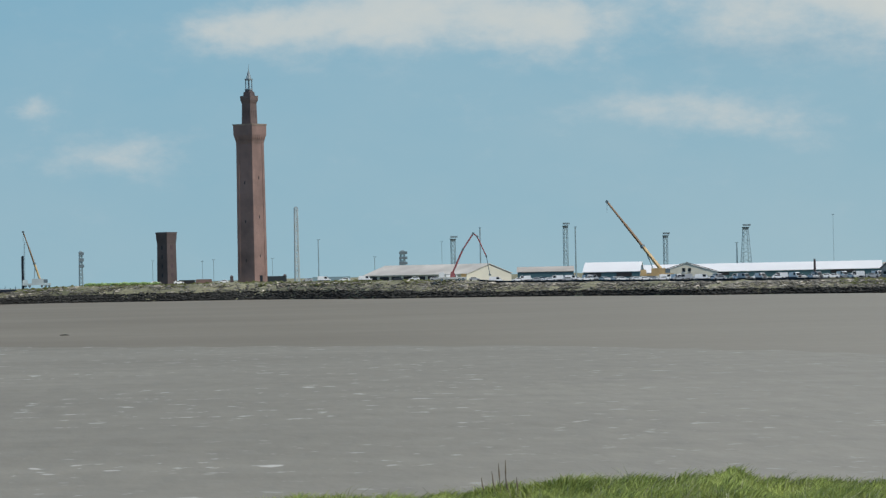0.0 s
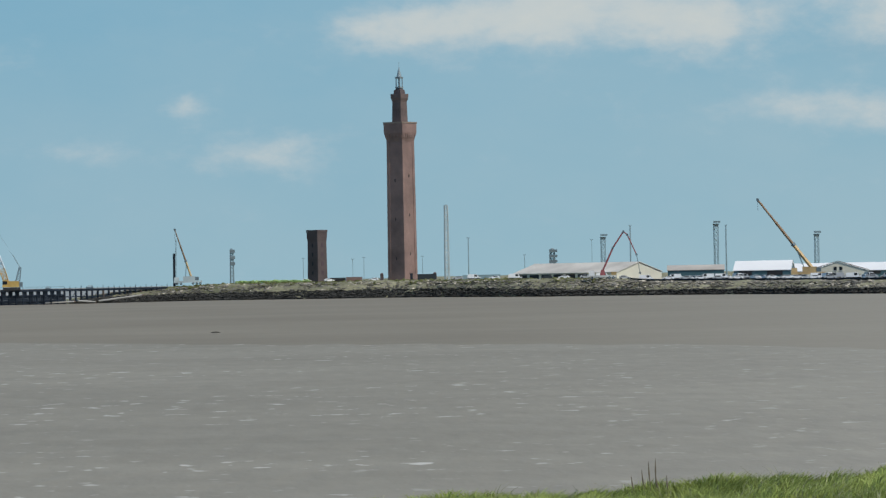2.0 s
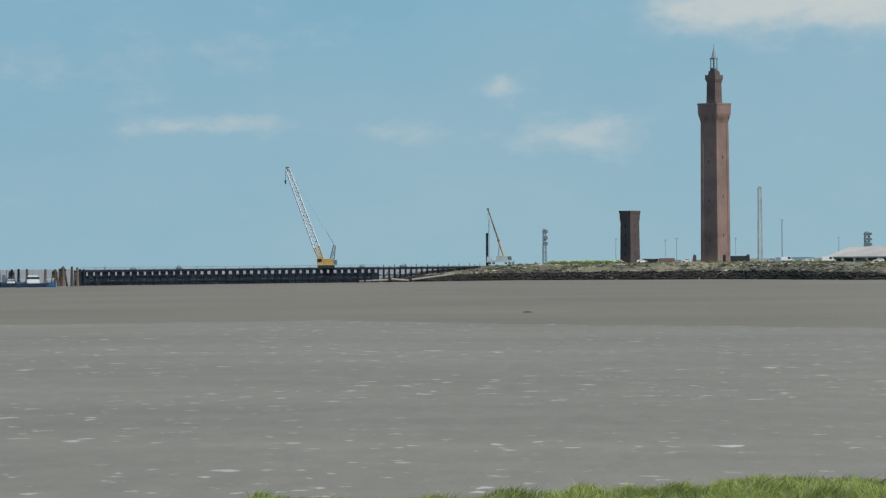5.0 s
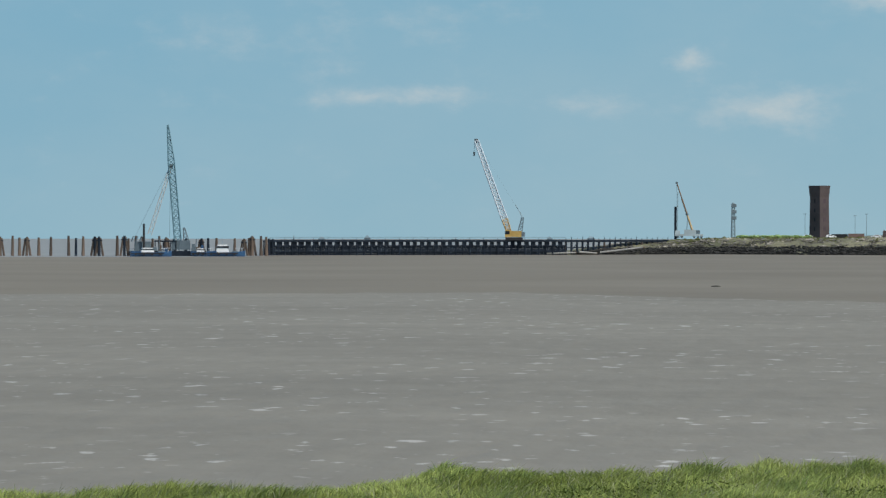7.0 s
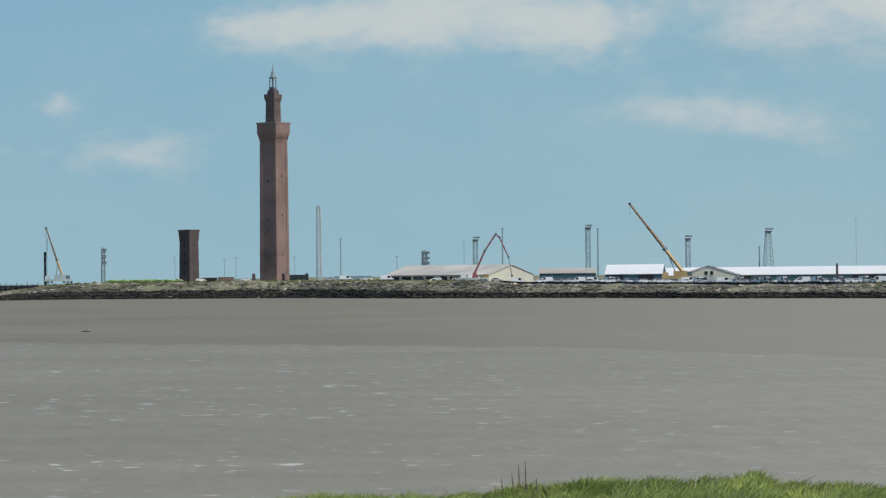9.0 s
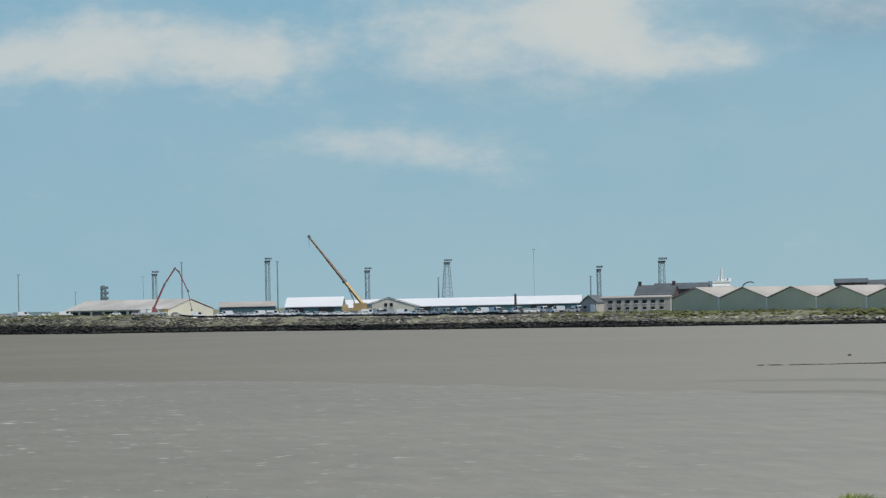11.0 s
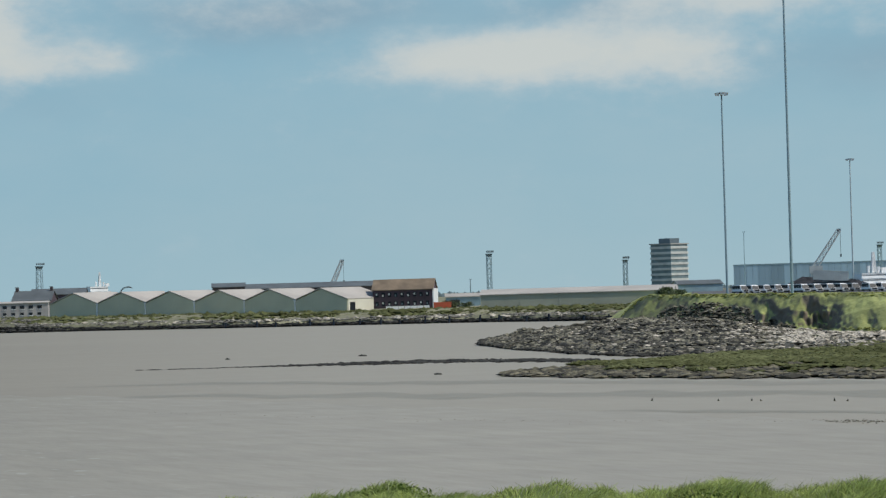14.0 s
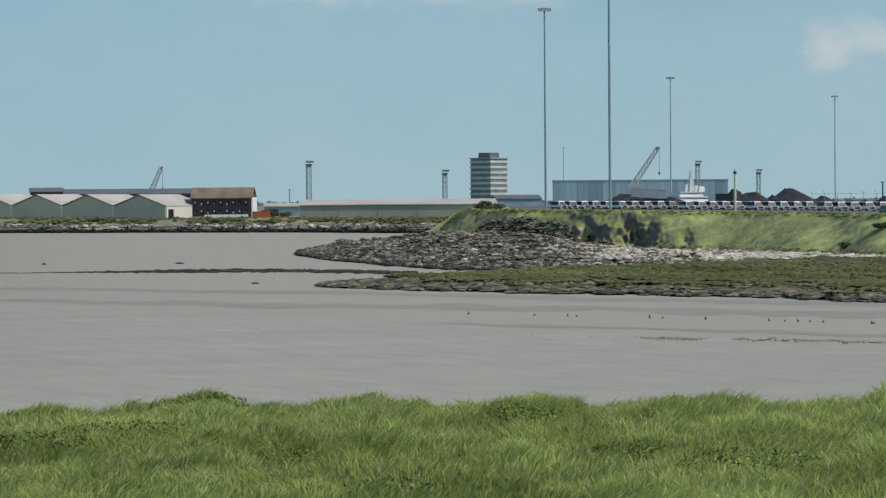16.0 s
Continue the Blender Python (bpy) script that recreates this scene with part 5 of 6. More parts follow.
def workboat(az, dist, l, turn, hull, label, house=1.0):
    t = thing("workboat", stand(az, dist, 0, turn), label, "boat")
    bm = bmesh.new()
    xs = [(-l / 2, 0.75, 1.6), (-l * 0.2, 1.0, 1.35), (l * 0.25, 1.0, 1.6), (l / 2, 0.12, 2.2)]
    w = l * 0.16
    rows = [[bm.verts.new(p) for p in ((x, -w * k, z), (x, -w * k * 0.7, -0.3), (x, w * k * 0.7, -0.3), (x, w * k, z))] for x, k, z in xs]
    for r0, r1 in zip(rows, rows[1:]):
        for i in range(4):
            bm.faces.new((r0[i], r1[i], r1[(i + 1) % 4], r0[(i + 1) % 4]))
    bm.faces.new(rows[0])
    bm.faces.new(rows[-1][::-1])
    part("hull", bm, hull, t)
    part("rubbing_strake", boxed(-l / 2, l * 0.3, -w - 0.12, -w + 0.05, 1.0, 1.3), BLACK, t)
    part("wheelhouse", frustum(bmesh.new(), 1.6, l * 0.34, 1.6 + 2.6 * house, l * 0.25, w * 1.3, w * 1.1, -l * 0.1), WHITE_PAINT, t)
    part("window_band", frustum(bmesh.new(), 1.6 + 1.4 * house, l * 0.325, 1.6 + 2.1 * house, l * 0.31, w * 1.3, w * 1.25, -l * 0.1), GLASS_DARK, t)
    part("mast", beam(bmesh.new(), (-l * 0.1, 0, 1.6 + 2.6 * house), (-l * 0.1, 0, 6.8 * house), 0.09, 0.05, 5), GALV, t)
    part("hatch", frustum(bmesh.new(), 1.4, l * 0.16, 2.1, l * 0.13, w, w * 0.9, l * 0.24), GALV_DARK, t)
    for k in range(4):
        x = -l * 0.4 + k * l * 0.2
        part("tyre_fender", beam(bmesh.new(), (x, -w - 0.3, 0.85), (x, -w - 0.05, 0.85), 0.42, n=10), BLACK, t)
    for x in (l * 0.3, l * 0.4):
        part("rail_post", beam(bmesh.new(), (x, -w * 0.7, 1.6), (x, -w * 0.7, 2.9), 0.06, n=5), WHITE_PAINT, t)
    part("hand_rail", beam(bmesh.new(), (l * 0.22, -w * 0.75, 2.9), (l * 0.46, -w * 0.3, 3.1), 0.06, n=5), WHITE_PAINT, t)
    part("bulwark", boxed(-l / 2, -l * 0.25, -w * 0.8, w * 0.8, 1.3, 1.9), hull, t)


def crane_barge():
    t = thing("crane_barge", stand(-12.35, 1262, 0), "dark crane barge with a tall blue-grey lattice jib", "barge")
    part("hull", frustum(bmesh.new(), -0.6, 27, 1.9, 29, 10, 11), TIMBER_DARK, t)
    part("deck_rail", boxed(-14, 14, -5.5, -5.35, 2.6, 2.75), GALV_DARK, t)
    for i in range(15):
        part("rail_post", boxed(-14 + i * 2, -13.86 + i * 2, -5.5, -5.36, 1.9, 2.75), GALV_DARK, t)
    part("deck_house", boxed(-12, -6, -3, 3, 1.9, 5.4), GALV_DARK, t)
    part("machine_house", boxed(1.5, 8.5, -2.5, 2.5, 2.4, 5.8), GALV_DARK, t)
    part("house_roof", boxed(-4.8, 3.5, -2.8, 2.8, 5.3, 5.8), TIMBER_DARK, t)
    for x in (-4.5, -1.5, 1.2, 3.2):
        part("house_post", boxed(x - 0.2, x + 0.2, -2.7, -2.4, 1.9, 5.3), TIMBER_DARK, t)
    part("jib", lattice(bmesh.new(), (4.0, 0, 5.0), (1.4, 0, 36.0), 2.4, 2.2, 14, 0.26), JIB_BLUE, t)
    part("jib_tip", lattice(bmesh.new(), (1.4, 0, 36.0), (0.2, 0, 48.6), 2.2, 0.4, 6, 0.24), JIB_BLUE, t)
    part("back_strut", lattice(bmesh.new(), (-6.5, 0, 8.0), (1.4, 0, 33.5), 1.5, 0.9, 12, 0.14), PALE_STEEL, t)
    part("strut_head", boxed(0.4, 2.2, -0.7, 0.7, 32.6, 34.2), GALV_DARK, t)
    for y in (-0.6, 0.6):
        part("stay", beam(bmesh.new(), (-13, y, 5), (1.2, y, 33.5), 0.05, n=4), GALV, t)
    part("hoist_line", beam(bmesh.new(), (1.4, 0, 33.5), (0.8, 0, 7), 0.05, n=4), GALV_DARK, t)
    part("spud_leg", beam(bmesh.new(), (-8.6, -4.5, -1), (-8.6, -4.5, 12.0), 0.4, n=8), BLACK, t)
    for x in (-13.2, -11.6, -10.2):
        part("winch", beam(bmesh.new(), (x, -3.6, 5.4), (x + 0.7, -3.6, 7.4), 0.3, 0.2, 6), GALV_DARK, t)
    for k, (x, h, w) in enumerate(((-4.6, 1.4, 1.6), (-2.6, 2.2, 1.2), (-0.6, 1.2, 1.8), (9.6, 2.6, 1.4), (11.4, 1.5, 1.8), (13.0, 2.2, 0.9))):
        part("deck_crate", frustum(bmesh.new(), 1.9, w, 1.9 + h, w * 0.85, 1.6, 1.4, x, -3.6), (GALV_DARK, TIMBER_WORN, BLUE_HULL)[k % 3], t)
    for x in (-3.2, 4.4, 10.4):
        part("deck_post", beam(bmesh.new(), (x, -4.6, 1.9), (x + 0.4, -4.6, 6.4), 0.22, 0.16, 6), GALV_DARK, t)
    part("a_frame", lattice(bmesh.new(), (7.0, 0, 5.8), (6.2, 0, 10.5), 1.8, 0.6, 3, 0.18), GALV_DARK, t)


build_pier()
fallen_spar(-5.95, 0.6, -5.45, 0.9, 1340)
fallen_spar(-5.05, 0.9, -4.3, 3.0, 1352)
fallen_spar(-5.4, 1.2, -5.1, 0.6, 1344)
build_piles()
crane_barge()
workboat(-12.62, 1235, 15, 8, BLUE_HULL, "low blue workboat moored beside the barge", 0.6)
workboat(-11.36, 1240, 14, 4, BLUE_HULL, "blue workboat with a white wheelhouse by the piles", 1.05)
workboat(-11.75, 1246, 9, 0, BLUE_HULL, "small blue launch lying among the piles", 0.5)


def ship(az, dist, z0, w, h, mast, label):
    t = thing("ship", stand(az, dist, 0, 24), label, "ship")
    part("hull", frustum(bmesh.new(), -0.5, w * 1.6, z0, w * 1.9, 9, 10), BLUE_HULL, t)
    for i in range(3):
        k = 1 - 0.13 * i
        part("deckhouse", frustum(bmesh.new(), z0 + h * i / 3, w * k, z0 + h * (i + 1) / 3 - 0.15, w * k * 0.96, 8 * k, 7.6 * k, -w * 0.06 * i), WHITE_PAINT, t)
        part("window_band", frustum(bmesh.new(), z0 + h * (i + 0.55) / 3, w * k * 0.97, z0 + h * (i + 0.68) / 3, w * k * 0.96, 8.0 * k, 7.95 * k, -w * 0.06 * i), GLASS_DARK, t)
        part("deck_edge", frustum(bmesh.new(), z0 + h * (i + 1) / 3 - 0.15, w * k * 0.98, z0 + h * (i + 1) / 3, w * k * 0.98, 7.9 * k, 7.9 * k, -w * 0.06 * i), WHITE_PAINT, t)
    part("mast", lattice(bmesh.new(), (0, 0, z0 + h), (0, 0, mast), 1.2, 0.5, 5, 0.14), WHITE_PAINT, t)
    for x, z in ((-w * 0.16, 0.35), (w * 0.15, 0.3), (0.0, 0.75)):
        part("radar_dome", beam(bmesh.new(), (x, 0, z0 + h), (x, 0, z0 + h + (mast - z0 - h) * z), 0.35, 0.5, 8), WHITE_PAINT, t)
    part("funnel", frustum(bmesh.new(), z0 + h, 1.8, z0 + h + 1.6, 1.5, x=w * 0.3), WHITE_PAINT, t)


ship(13.03, 1800, 9.0, 14, 7.6, 24.0, "white ship's superstructure rising behind the sheds")
ship(26.05, 1010, 6.0, 10.5, 4.4, 16.6, "white ship with domes lying behind the headland")


# ---- vehicles ----
def wedge_body(bm, profile, w, inset=0.12):
    """A body from a side profile, slightly narrower at the top."""
    top = max(z for _, z in profile)
    ring = [[bm.verts.new((x, s * w / 2 * (1 - inset * max(0, z - 0.9) / max(top - 0.9, 0.1)), z)) for x, z in profile] for s in (-1, 1)]
    n = len(profile)
    for i in range(n):
        bm.faces.new((ring[0][i], ring[0][(i + 1) % n], ring[1][(i + 1) % n], ring[1][i]))
    bm.faces.new(ring[0])
    bm.faces.new(ring[1][::-1])
    return bm


def vehicle(name, m, mat, label, tall, group):
    t = thing(name, m, label, "van" if tall else "car", group)
    if tall:
        body = [(-2.6, 0.35), (2.5, 0.35), (2.6, 0.85), (1.95, 1.0), (1.25, 1.95), (0.8, 2.1), (-2.5, 2.1), (-2.6, 1.2)]
        glass = [(1.97, 1.02), (1.3, 1.92)]
    else:
        body = [(-2.1, 0.3), (2.1, 0.3), (2.15, 0.75), (1.2, 0.95), (0.4, 1.42), (-1.2, 1.45), (-1.9, 1.05), (-2.15, 0.95)]
        glass = [(1.15, 0.98), (0.45, 1.4)]
    part("body", wedge_body(bmesh.new(), body, 1.85), mat, t)
    (x0, z0), (x1, z1) = glass
    bm = bmesh.new()
    hexa(bm, [(x0 - 0.05, -0.8, z0), (x0 + 0.06, -0.82, z0), (x0 + 0.06, 0.82, z0), (x0 - 0.05, 0.8, z0)], [(x1 - 0.05, -0.76, z1), (x1 + 0.06, -0.78, z1), (x1 + 0.06, 0.78, z1), (x1 - 0.05, 0.76, z1)])
    part("windscreen", bm, GLASS_DARK, t)
    for s in (-1, 1):
        y = s * 0.9
        if tall:
            # rear windows and black trim added to darken the vans' shaded sides
            for x0, x1 in ((0.1, 1.15), (-1.15, 0.0), (-2.4, -1.25)) if "headland" in group else ((0.1, 1.15),):
                part("side_window", boxed(x0, x1, min(y, y - s * 0.14), max(y, y - s * 0.14), 1.15, 1.95), GLASS_DARK, t)
            part("side_trim", boxed(-2.55, 2.4, min(y, y + s * 0.05), max(y, y + s * 0.05), 0.34, 0.6), BLACK, t)
        else:
            part("side_window", boxed(-1.3, 0.5, min(y, y - s * 0.12), max(y, y - s * 0.12), 0.98, 1.32), GLASS_DARK, t)
    part("grille", boxed(2.5 if tall else 2.08, 2.66 if tall else 2.2, -0.6, 0.6, 0.55, 0.95 if tall else 0.7), BLACK, t)
    for s in (-1, 1):
        part("headlight", boxed(2.45 if tall else 2.0, 2.62 if tall else 2.17, s * 0.72 - 0.14, s * 0.72 + 0.14, 0.7, 0.95 if tall else 0.82), LAMP_HEAD, t)
    for x in ((-1.6, 1.65) if tall else (-1.3, 1.35)):
        for s in (-1, 1):
            part("wheel", beam(bmesh.new(), (x, s * 0.72, 0.34), (x, s * 0.95, 0.34), 0.34, n=10), BLACK, t)
    return t


def fill_yards():
    rng = random.Random(8)
    masters = {}

    def place(kind, m, group):
        name, mat, label, tall = {"van": ("van", VEHICLE_WHITE, "new white panel van parked in a row", True), "car": ("car", VEHICLE_WHITE, "white car parked in the yard", False),
                                  "dark": ("car", VEHICLE_DARK, "dark car parked in the yard", False), "silver": ("car", VEHICLE_SILVER, "silver car parked in the yard", False), "grey": ("van", VEHICLE_SILVER, "silver van parked on the quay", True)}[kind]
        if (kind, group) in masters:
            copy_thing(masters[kind, group], m)
        else:
            masters[kind, group] = vehicle(name, m, mat, label, tall, group)
    # the headland: vans nose out in a long row
    for first, last in ((23.82, 24.75), (24.85, 25.9), (25.98, 27.05), (27.12, 28.2), (28.3, 29.3)):
        d, az = ladder(FOOT, (first + last) / 2) + 268, first
        while az < last:
            place("van" if rng.random() < 0.95 else "grey", stand(az, d, plateau(az) - 0.7, -62 + rng.uniform(-3, 3)), "vans on the headland")
            az += math.degrees(rng.choice((2.8, 2.8, 2.9, 3.1)) / d)
    for row in range(4):
        az = 29.35 + row * 0.12
        while az < 33.5:
            d = ladder(FOOT, az) + 84 + row * 14
            place(rng.choice(("car", "car", "car", "silver", "car", "dark")), stand(az, d, plateau(az) - 0.3 - 0.02 * row, rng.choice((-70, 10, 8)) + rng.uniform(-4, 4)), "cars on the headland")
            az += math.degrees(rng.choice((3.2, 4.4, 5.0)) / d)
    # the quay yard across the water
    for row in range(3):
        az = 4.55 + row * 0.1
        while az < 10.6:
            d = shore(az) + 42 + row * 16
            place(rng.choice(("van", "car", "van", "car", "car", "car", "silver", "grey", "van", "dark", "silver", "car")), stand(az, d, shore_top(az) + 0.46, rng.choice((0, 180, -60)) + rng.uniform(-5, 5)), "vehicles on the quay")
            az += math.degrees(rng.choice((5.6, 5.8, 6.4, 8.0)) / d)
    for az, turn in ((-1.55, 0), (-1.17, 10), (-0.42, 180)):
        place("car", stand(az, 1455, 6.55, turn), "vehicles on the quay")
    az = 1.0
    while az < 4.3:
        d = shore(az) + 40 + rng.uniform(0, 4)
        place(rng.choice(("van", "car", "dark", "silver")), stand(az, d, shore_top(az) + 0.15, rng.choice((0, 180))), "vehicles on the quay")
        az += math.degrees(rng.choice((6.5, 8.0, 12.0)) / d)


fill_yards()


# ---- yard clutter ----
def heap(az, dist, z0, w, h, seed):
    bm = bmesh.new()
    n, k = 22, 7
    rows = []
    for j in range(k):
        f = j / (k - 1)
        rows.append([bm.verts.new(((w / 2) * (1 - 0.86 * f ** 1.2) * math.cos(a) * (1 + 0.25 * noise.noise((math.cos(a) * 2, math.sin(a) * 2, seed + f * 2))) + 0.12 * w * f * math.sin(seed * 3), (w / 3) * (1 - f * 0.9) * math.sin(a), h * f * (1 + 0.18 * noise.noise((math.cos(a) * 1.5 + seed, f * 3, math.sin(a)))) - 0.3 * (j == 0)))
                     for a in [2 * math.pi * i / n for i in range(n)]])
    for r0, r1 in zip(rows, rows[1:]):
        for i in range(n):
            bm.faces.new((r0[i], r0[(i + 1) % n], r1[(i + 1) % n], r1[i]))
    bm.faces.new(rows[-1])
    ob = link("cargo_mound", bm, COAL)
    ob.matrix_world = stand(az, dist, z0)
    tagged(ob, "dark mound of bulk cargo behind the vans", "mound", "cargo mounds")


for i, (az, w, h) in enumerate(((24.95, 18, 3.6), (25.5, 9, 3.4), (25.75, 12, 3.0), (26.74, 10, 4.9), (27.12, 14, 4.3), (27.4, 9, 3.4), (27.78, 17, 5.0), (28.2, 10, 3.2), (29.35, 8, 3.2), (30.7, 10, 2.8))):
    heap(az, 846, plateau(az) - 0.75, w, h, i * 3.1)
container("dark_container", stand(26.6, 826, 5.5), 4.2, 2.4, 4.0, VEHICLE_DARK, "dark stacked steel container behind the vans")
container("dark_container", stand(29.9, 800, 5.6), 5.5, 2.4, 3.2, TEAL_SHEET, "dark green container at the yard's edge")
yp = thing("steel_post", stand(26.786, 566, plateau(26.786) - 0.4), "tall cream-yellow steel post at the yard's edge", "post")
part("post", beam(bmesh.new(), (0, 0, -0.3), (0, 0, 7.4), 0.21, 0.21, 10), CREAM_SHEET, yp)
part("cap", beam(bmesh.new(), (0, 0, 6.6), (0, 0, 7.0), 0.26, 0.26, 10), BLACK, yp)


def yard_fence():
    t = thing("security_fence", stand(29.4, 690, 5.4), "tall wire security fence with cranked concrete posts", "fence")
    for i in range(22):
        x = -16 + i * 2.6
        part("post", beam(bmesh.new(), (x, 0, 0), (x, 0, 3.9), 0.06, 0.05, 5), CONCRETE, t)
        part("cranked_top", beam(bmesh.new(), (x, 0, 3.9), (x - 0.55, -0.3, 4.5), 0.05, 0.04, 5), CONCRETE, t)
    for z in (1.0, 2.4, 3.8):
        part("wire", boxed(-16, 38.6, -0.02, 0.02, z, z + 0.04), GALV_DARK, t)


def quay_fence():
    """The dark rail along the far quay."""
    azs = span_range(3.9, 9.6, 0.19)
    t = thing("quay_rail", stand(3.9, 1200, 0), "low dark rail along the edge of the quay", "rail")
    inv = t.matrix_world.inverted()
    for a, b in zip(azs, azs[1:]):
        p, q = inv @ spot(a, shore(a) + 31, shore_top(a) + 0.3), inv @ spot(b, shore(b) + 31, shore_top(b) + 0.3)
        bm = bmesh.new()
        up = Vector((0, 0, 0.55))
        back = Vector((0, 0.3, 0))
        hexa(bm, [p, q, q + back, p + back], [p + up, q + up, q + up + back, p + up + back])
        part("rail", bm, TIMBER_DARK, t)


yard_fence()
quay_fence()
pipe = thing("vent_pipe", stand(13.5, 1480, 4.5), "dark curved pipe showing over the sheds", "pipe")
bm = bmesh.new()
pts = [Vector((-3, 0, 0)), Vector((-3, 0, 8.6)), Vector((-1.8, 0, 9.7)), Vector((0.4, 0, 10.2)), Vector((1.8, 0, 9.6))]
for a, b in zip(pts, pts[1:]):
    beam(bm, a, b, 0.35, n=6)
part("pipe", bm, GALV_DARK, pipe)
stack = thing("quay_bollard_post", stand(9.546, 1150, 5.0), "slim dark post on the quay yard", "post")
part("post", beam(bmesh.new(), (0, 0, 0), (0, 0, 6.0), 0.45, 0.35, 8), BRICK_DARK, stack)
part("foot", frustum(bmesh.new(), 0, 1.4, 0.6, 1.2), CONCRETE, stack)
for az in (-0.28, 0.616):
    b = thing("gate_pier", stand(az, 1470, 6.3), "short dark gate pier beside the dock tower", "gate pier", "gate piers")
    part("pier", frustum(bmesh.new(), -0.2, 1.6, 3.0, 1.4), BRICK_DARK, b)
    part("cap", frustum(bmesh.new(), 3.0, 1.7, 3.6, 0.5), BRICK_DARK, b)


# ---- rocks, weeds and grass ----
def rock_mesh(seed):
    bm = bmesh.new()
    bmesh.ops.create_icosphere(bm, subdivisions=1, radius=1.0)
    for v in bm.verts:
        v.co *= 0.75 + 0.5 * noise.noise(v.co * 1.3 + Vector((seed * 3.7, 0, 0)))
        v.co.z *= 0.62
        v.co.x *= 1.25
    me = bpy.data.meshes.new("rock")
    bm.to_mesh(me)
    bm.free()
    me.materials.append(ROCK)
    return me


def build_rocks():
    rng = np.random.default_rng(11)
    # the far shore: a dark weedy band under paler rubble
    n = 28000
    az = rng.uniform(-5.5, 22.0, n)
    off = rng.uniform(-1.0, 7.0, n)
    low = [spot(a, shore(a) + o, shore_z(a, o) + 0.25) for a, o in zip(az, off)]
    low = [p for p, a, o in zip(low, az, off) if o < 7.0 - 3.8 * min(1.0, max(0.0, (a - 1.5) / 3)) - 2.2 * min(1.0, max(0.0, (a - 11) / 2))]
    scatter("weedy_boulders", low, rng.uniform(0.22, 0.6, len(low)), ROCK_WET, "dark weed-covered boulders along the waterline", "boulders", rng, 0.5, spread=0.5)
    n = 20000
    az = rng.uniform(-5.3, 22.0, n)
    off = rng.uniform(3.0, 24.0, n)
    mid = [spot(a, shore(a) + o, shore_z(a, o) + 0.05) for a, o in zip(az, off)]
    mid = [p for p, a, o in zip(mid, az, off) if (a < 12 or o < 9) and (o > 7.2 or a > 2.5)]
    scatter("shore_rubble", mid, rng.uniform(0.15, 0.55, len(mid)), ROCK_STUFF, "tumbled grey-brown stones on the far shore", "rubble", rng, 0.45, spread=0.6)
    n = 1500
    az = rng.uniform(-5.0, 22.0, n)
    off = np.where(az > 12.0, rng.uniform(2.0, 9.0, n), rng.uniform(7.0, 24.0, n))
    keep = [i for i in range(n) if noise.noise((az[i] * 2.1, off[i] * 0.15, 0)) > 0.05]
    pale = [spot(az[i], shore(az[i]) + off[i], shore_z(az[i], off[i]) + 0.1) for i in keep]
    scatter("pale_rubble", pale, rng.uniform(0.3, 0.8, len(keep)), ROCK_PALE, "pale broken concrete among the shore stones", "rubble", rng, 0.5)
    # turf tussocks on the far shore
    n = 8000
    az = rng.uniform(-4.5, 22.4, n)
    off = rng.uniform(10, 46, n)
    tus = [spot(a, shore(a) + o, shore_z(a, o) - 0.05) for a, o in zip(az, off) if (a < 3.5 and o > 16 - 4 * noise.noise((a * 3, 0, 0))) or a > 10.0]
    scatter("tussocks", tus, rng.uniform(0.35, 0.9, len(tus)), MARSH_TUFT, "rough green tussocks along the shore", "grass", rng, 0.6)
    # bright scrub before the small tower
    out = []
    for a in rng.uniform(-2.75, -1.5, 1400):
        b = 0.7 + 0.5 * noise.noise((a * 7, 3, 0))
        out.append(spot(a, rng.uniform(1440, 1450), 6.7 + rng.uniform(0, 1.1) * b))
    scatter("lime_scrub", out, rng.uniform(0.15, 0.45, len(out)), LIME, "low bright lime-green scrub on the turf", "scrub", rng, 0.7)
    # stumps of an old fence before the sheds
    for i in range(16):
        a = 15.2 + i * 0.42 + rng.uniform(-0.1, 0.1)
        t = thing("shore_stump", stand(a, shore(a) - 1.5, 0), "dark timber stump at the far waterline", "stump", "shore stumps")
        part("stump", beam(bmesh.new(), (0, 0, -0.4), (0.1, 0, rng.uniform(1.3, 2.2)), 0.32, 0.26, 7), TIMBER_DARK, t)
        part("tie", boxed(-0.9, 0.9, 0.1, 0.35, 0.9, 1.15), TIMBER_DARK, t)
    # the rocks of the headland
    apron = bpy.data.objects["rubble_apron"]
    meshes = [rock_mesh(i) for i in range(10)]
    for i in range(300):
        a = rng.uniform(19.5, 25.6)
        r, f = ladder(ROCK_LINE, a), apron_back(a)
        k = rng.uniform(0, 1) ** 1.2
        p = spot(a, r + (f - r) * k, 0.12 + ladder(APRON_RISE, a) * k + apron_ridge(a, r + (f - r) * k))
        s = rng.uniform(0.4, 0.95)
        share("rock", meshes[i % 10], apron, Matrix.LocRotScale(p, Euler((rng.uniform(-0.3, 0.3), rng.uniform(-0.3, 0.3), rng.uniform(0, 6.28))), (s, s, s * rng.uniform(0.6, 1.0))))

    def apron_points(n, a0, a1, k0, k1, lift=0.1):
        out = []
        for a, k in zip(rng.uniform(a0, a1, n), rng.uniform(k0, k1, n)):
            r = ladder(ROCK_LINE, a)
            f = apron_back(a)
            d = r + (f - r) * k
            out.append(spot(a, d, 0.02 + ladder(APRON_RISE, a) * max(k, 0) + lift + apron_ridge(a, d) * min(1.0, max(0.0, k) * 5)))
        return out
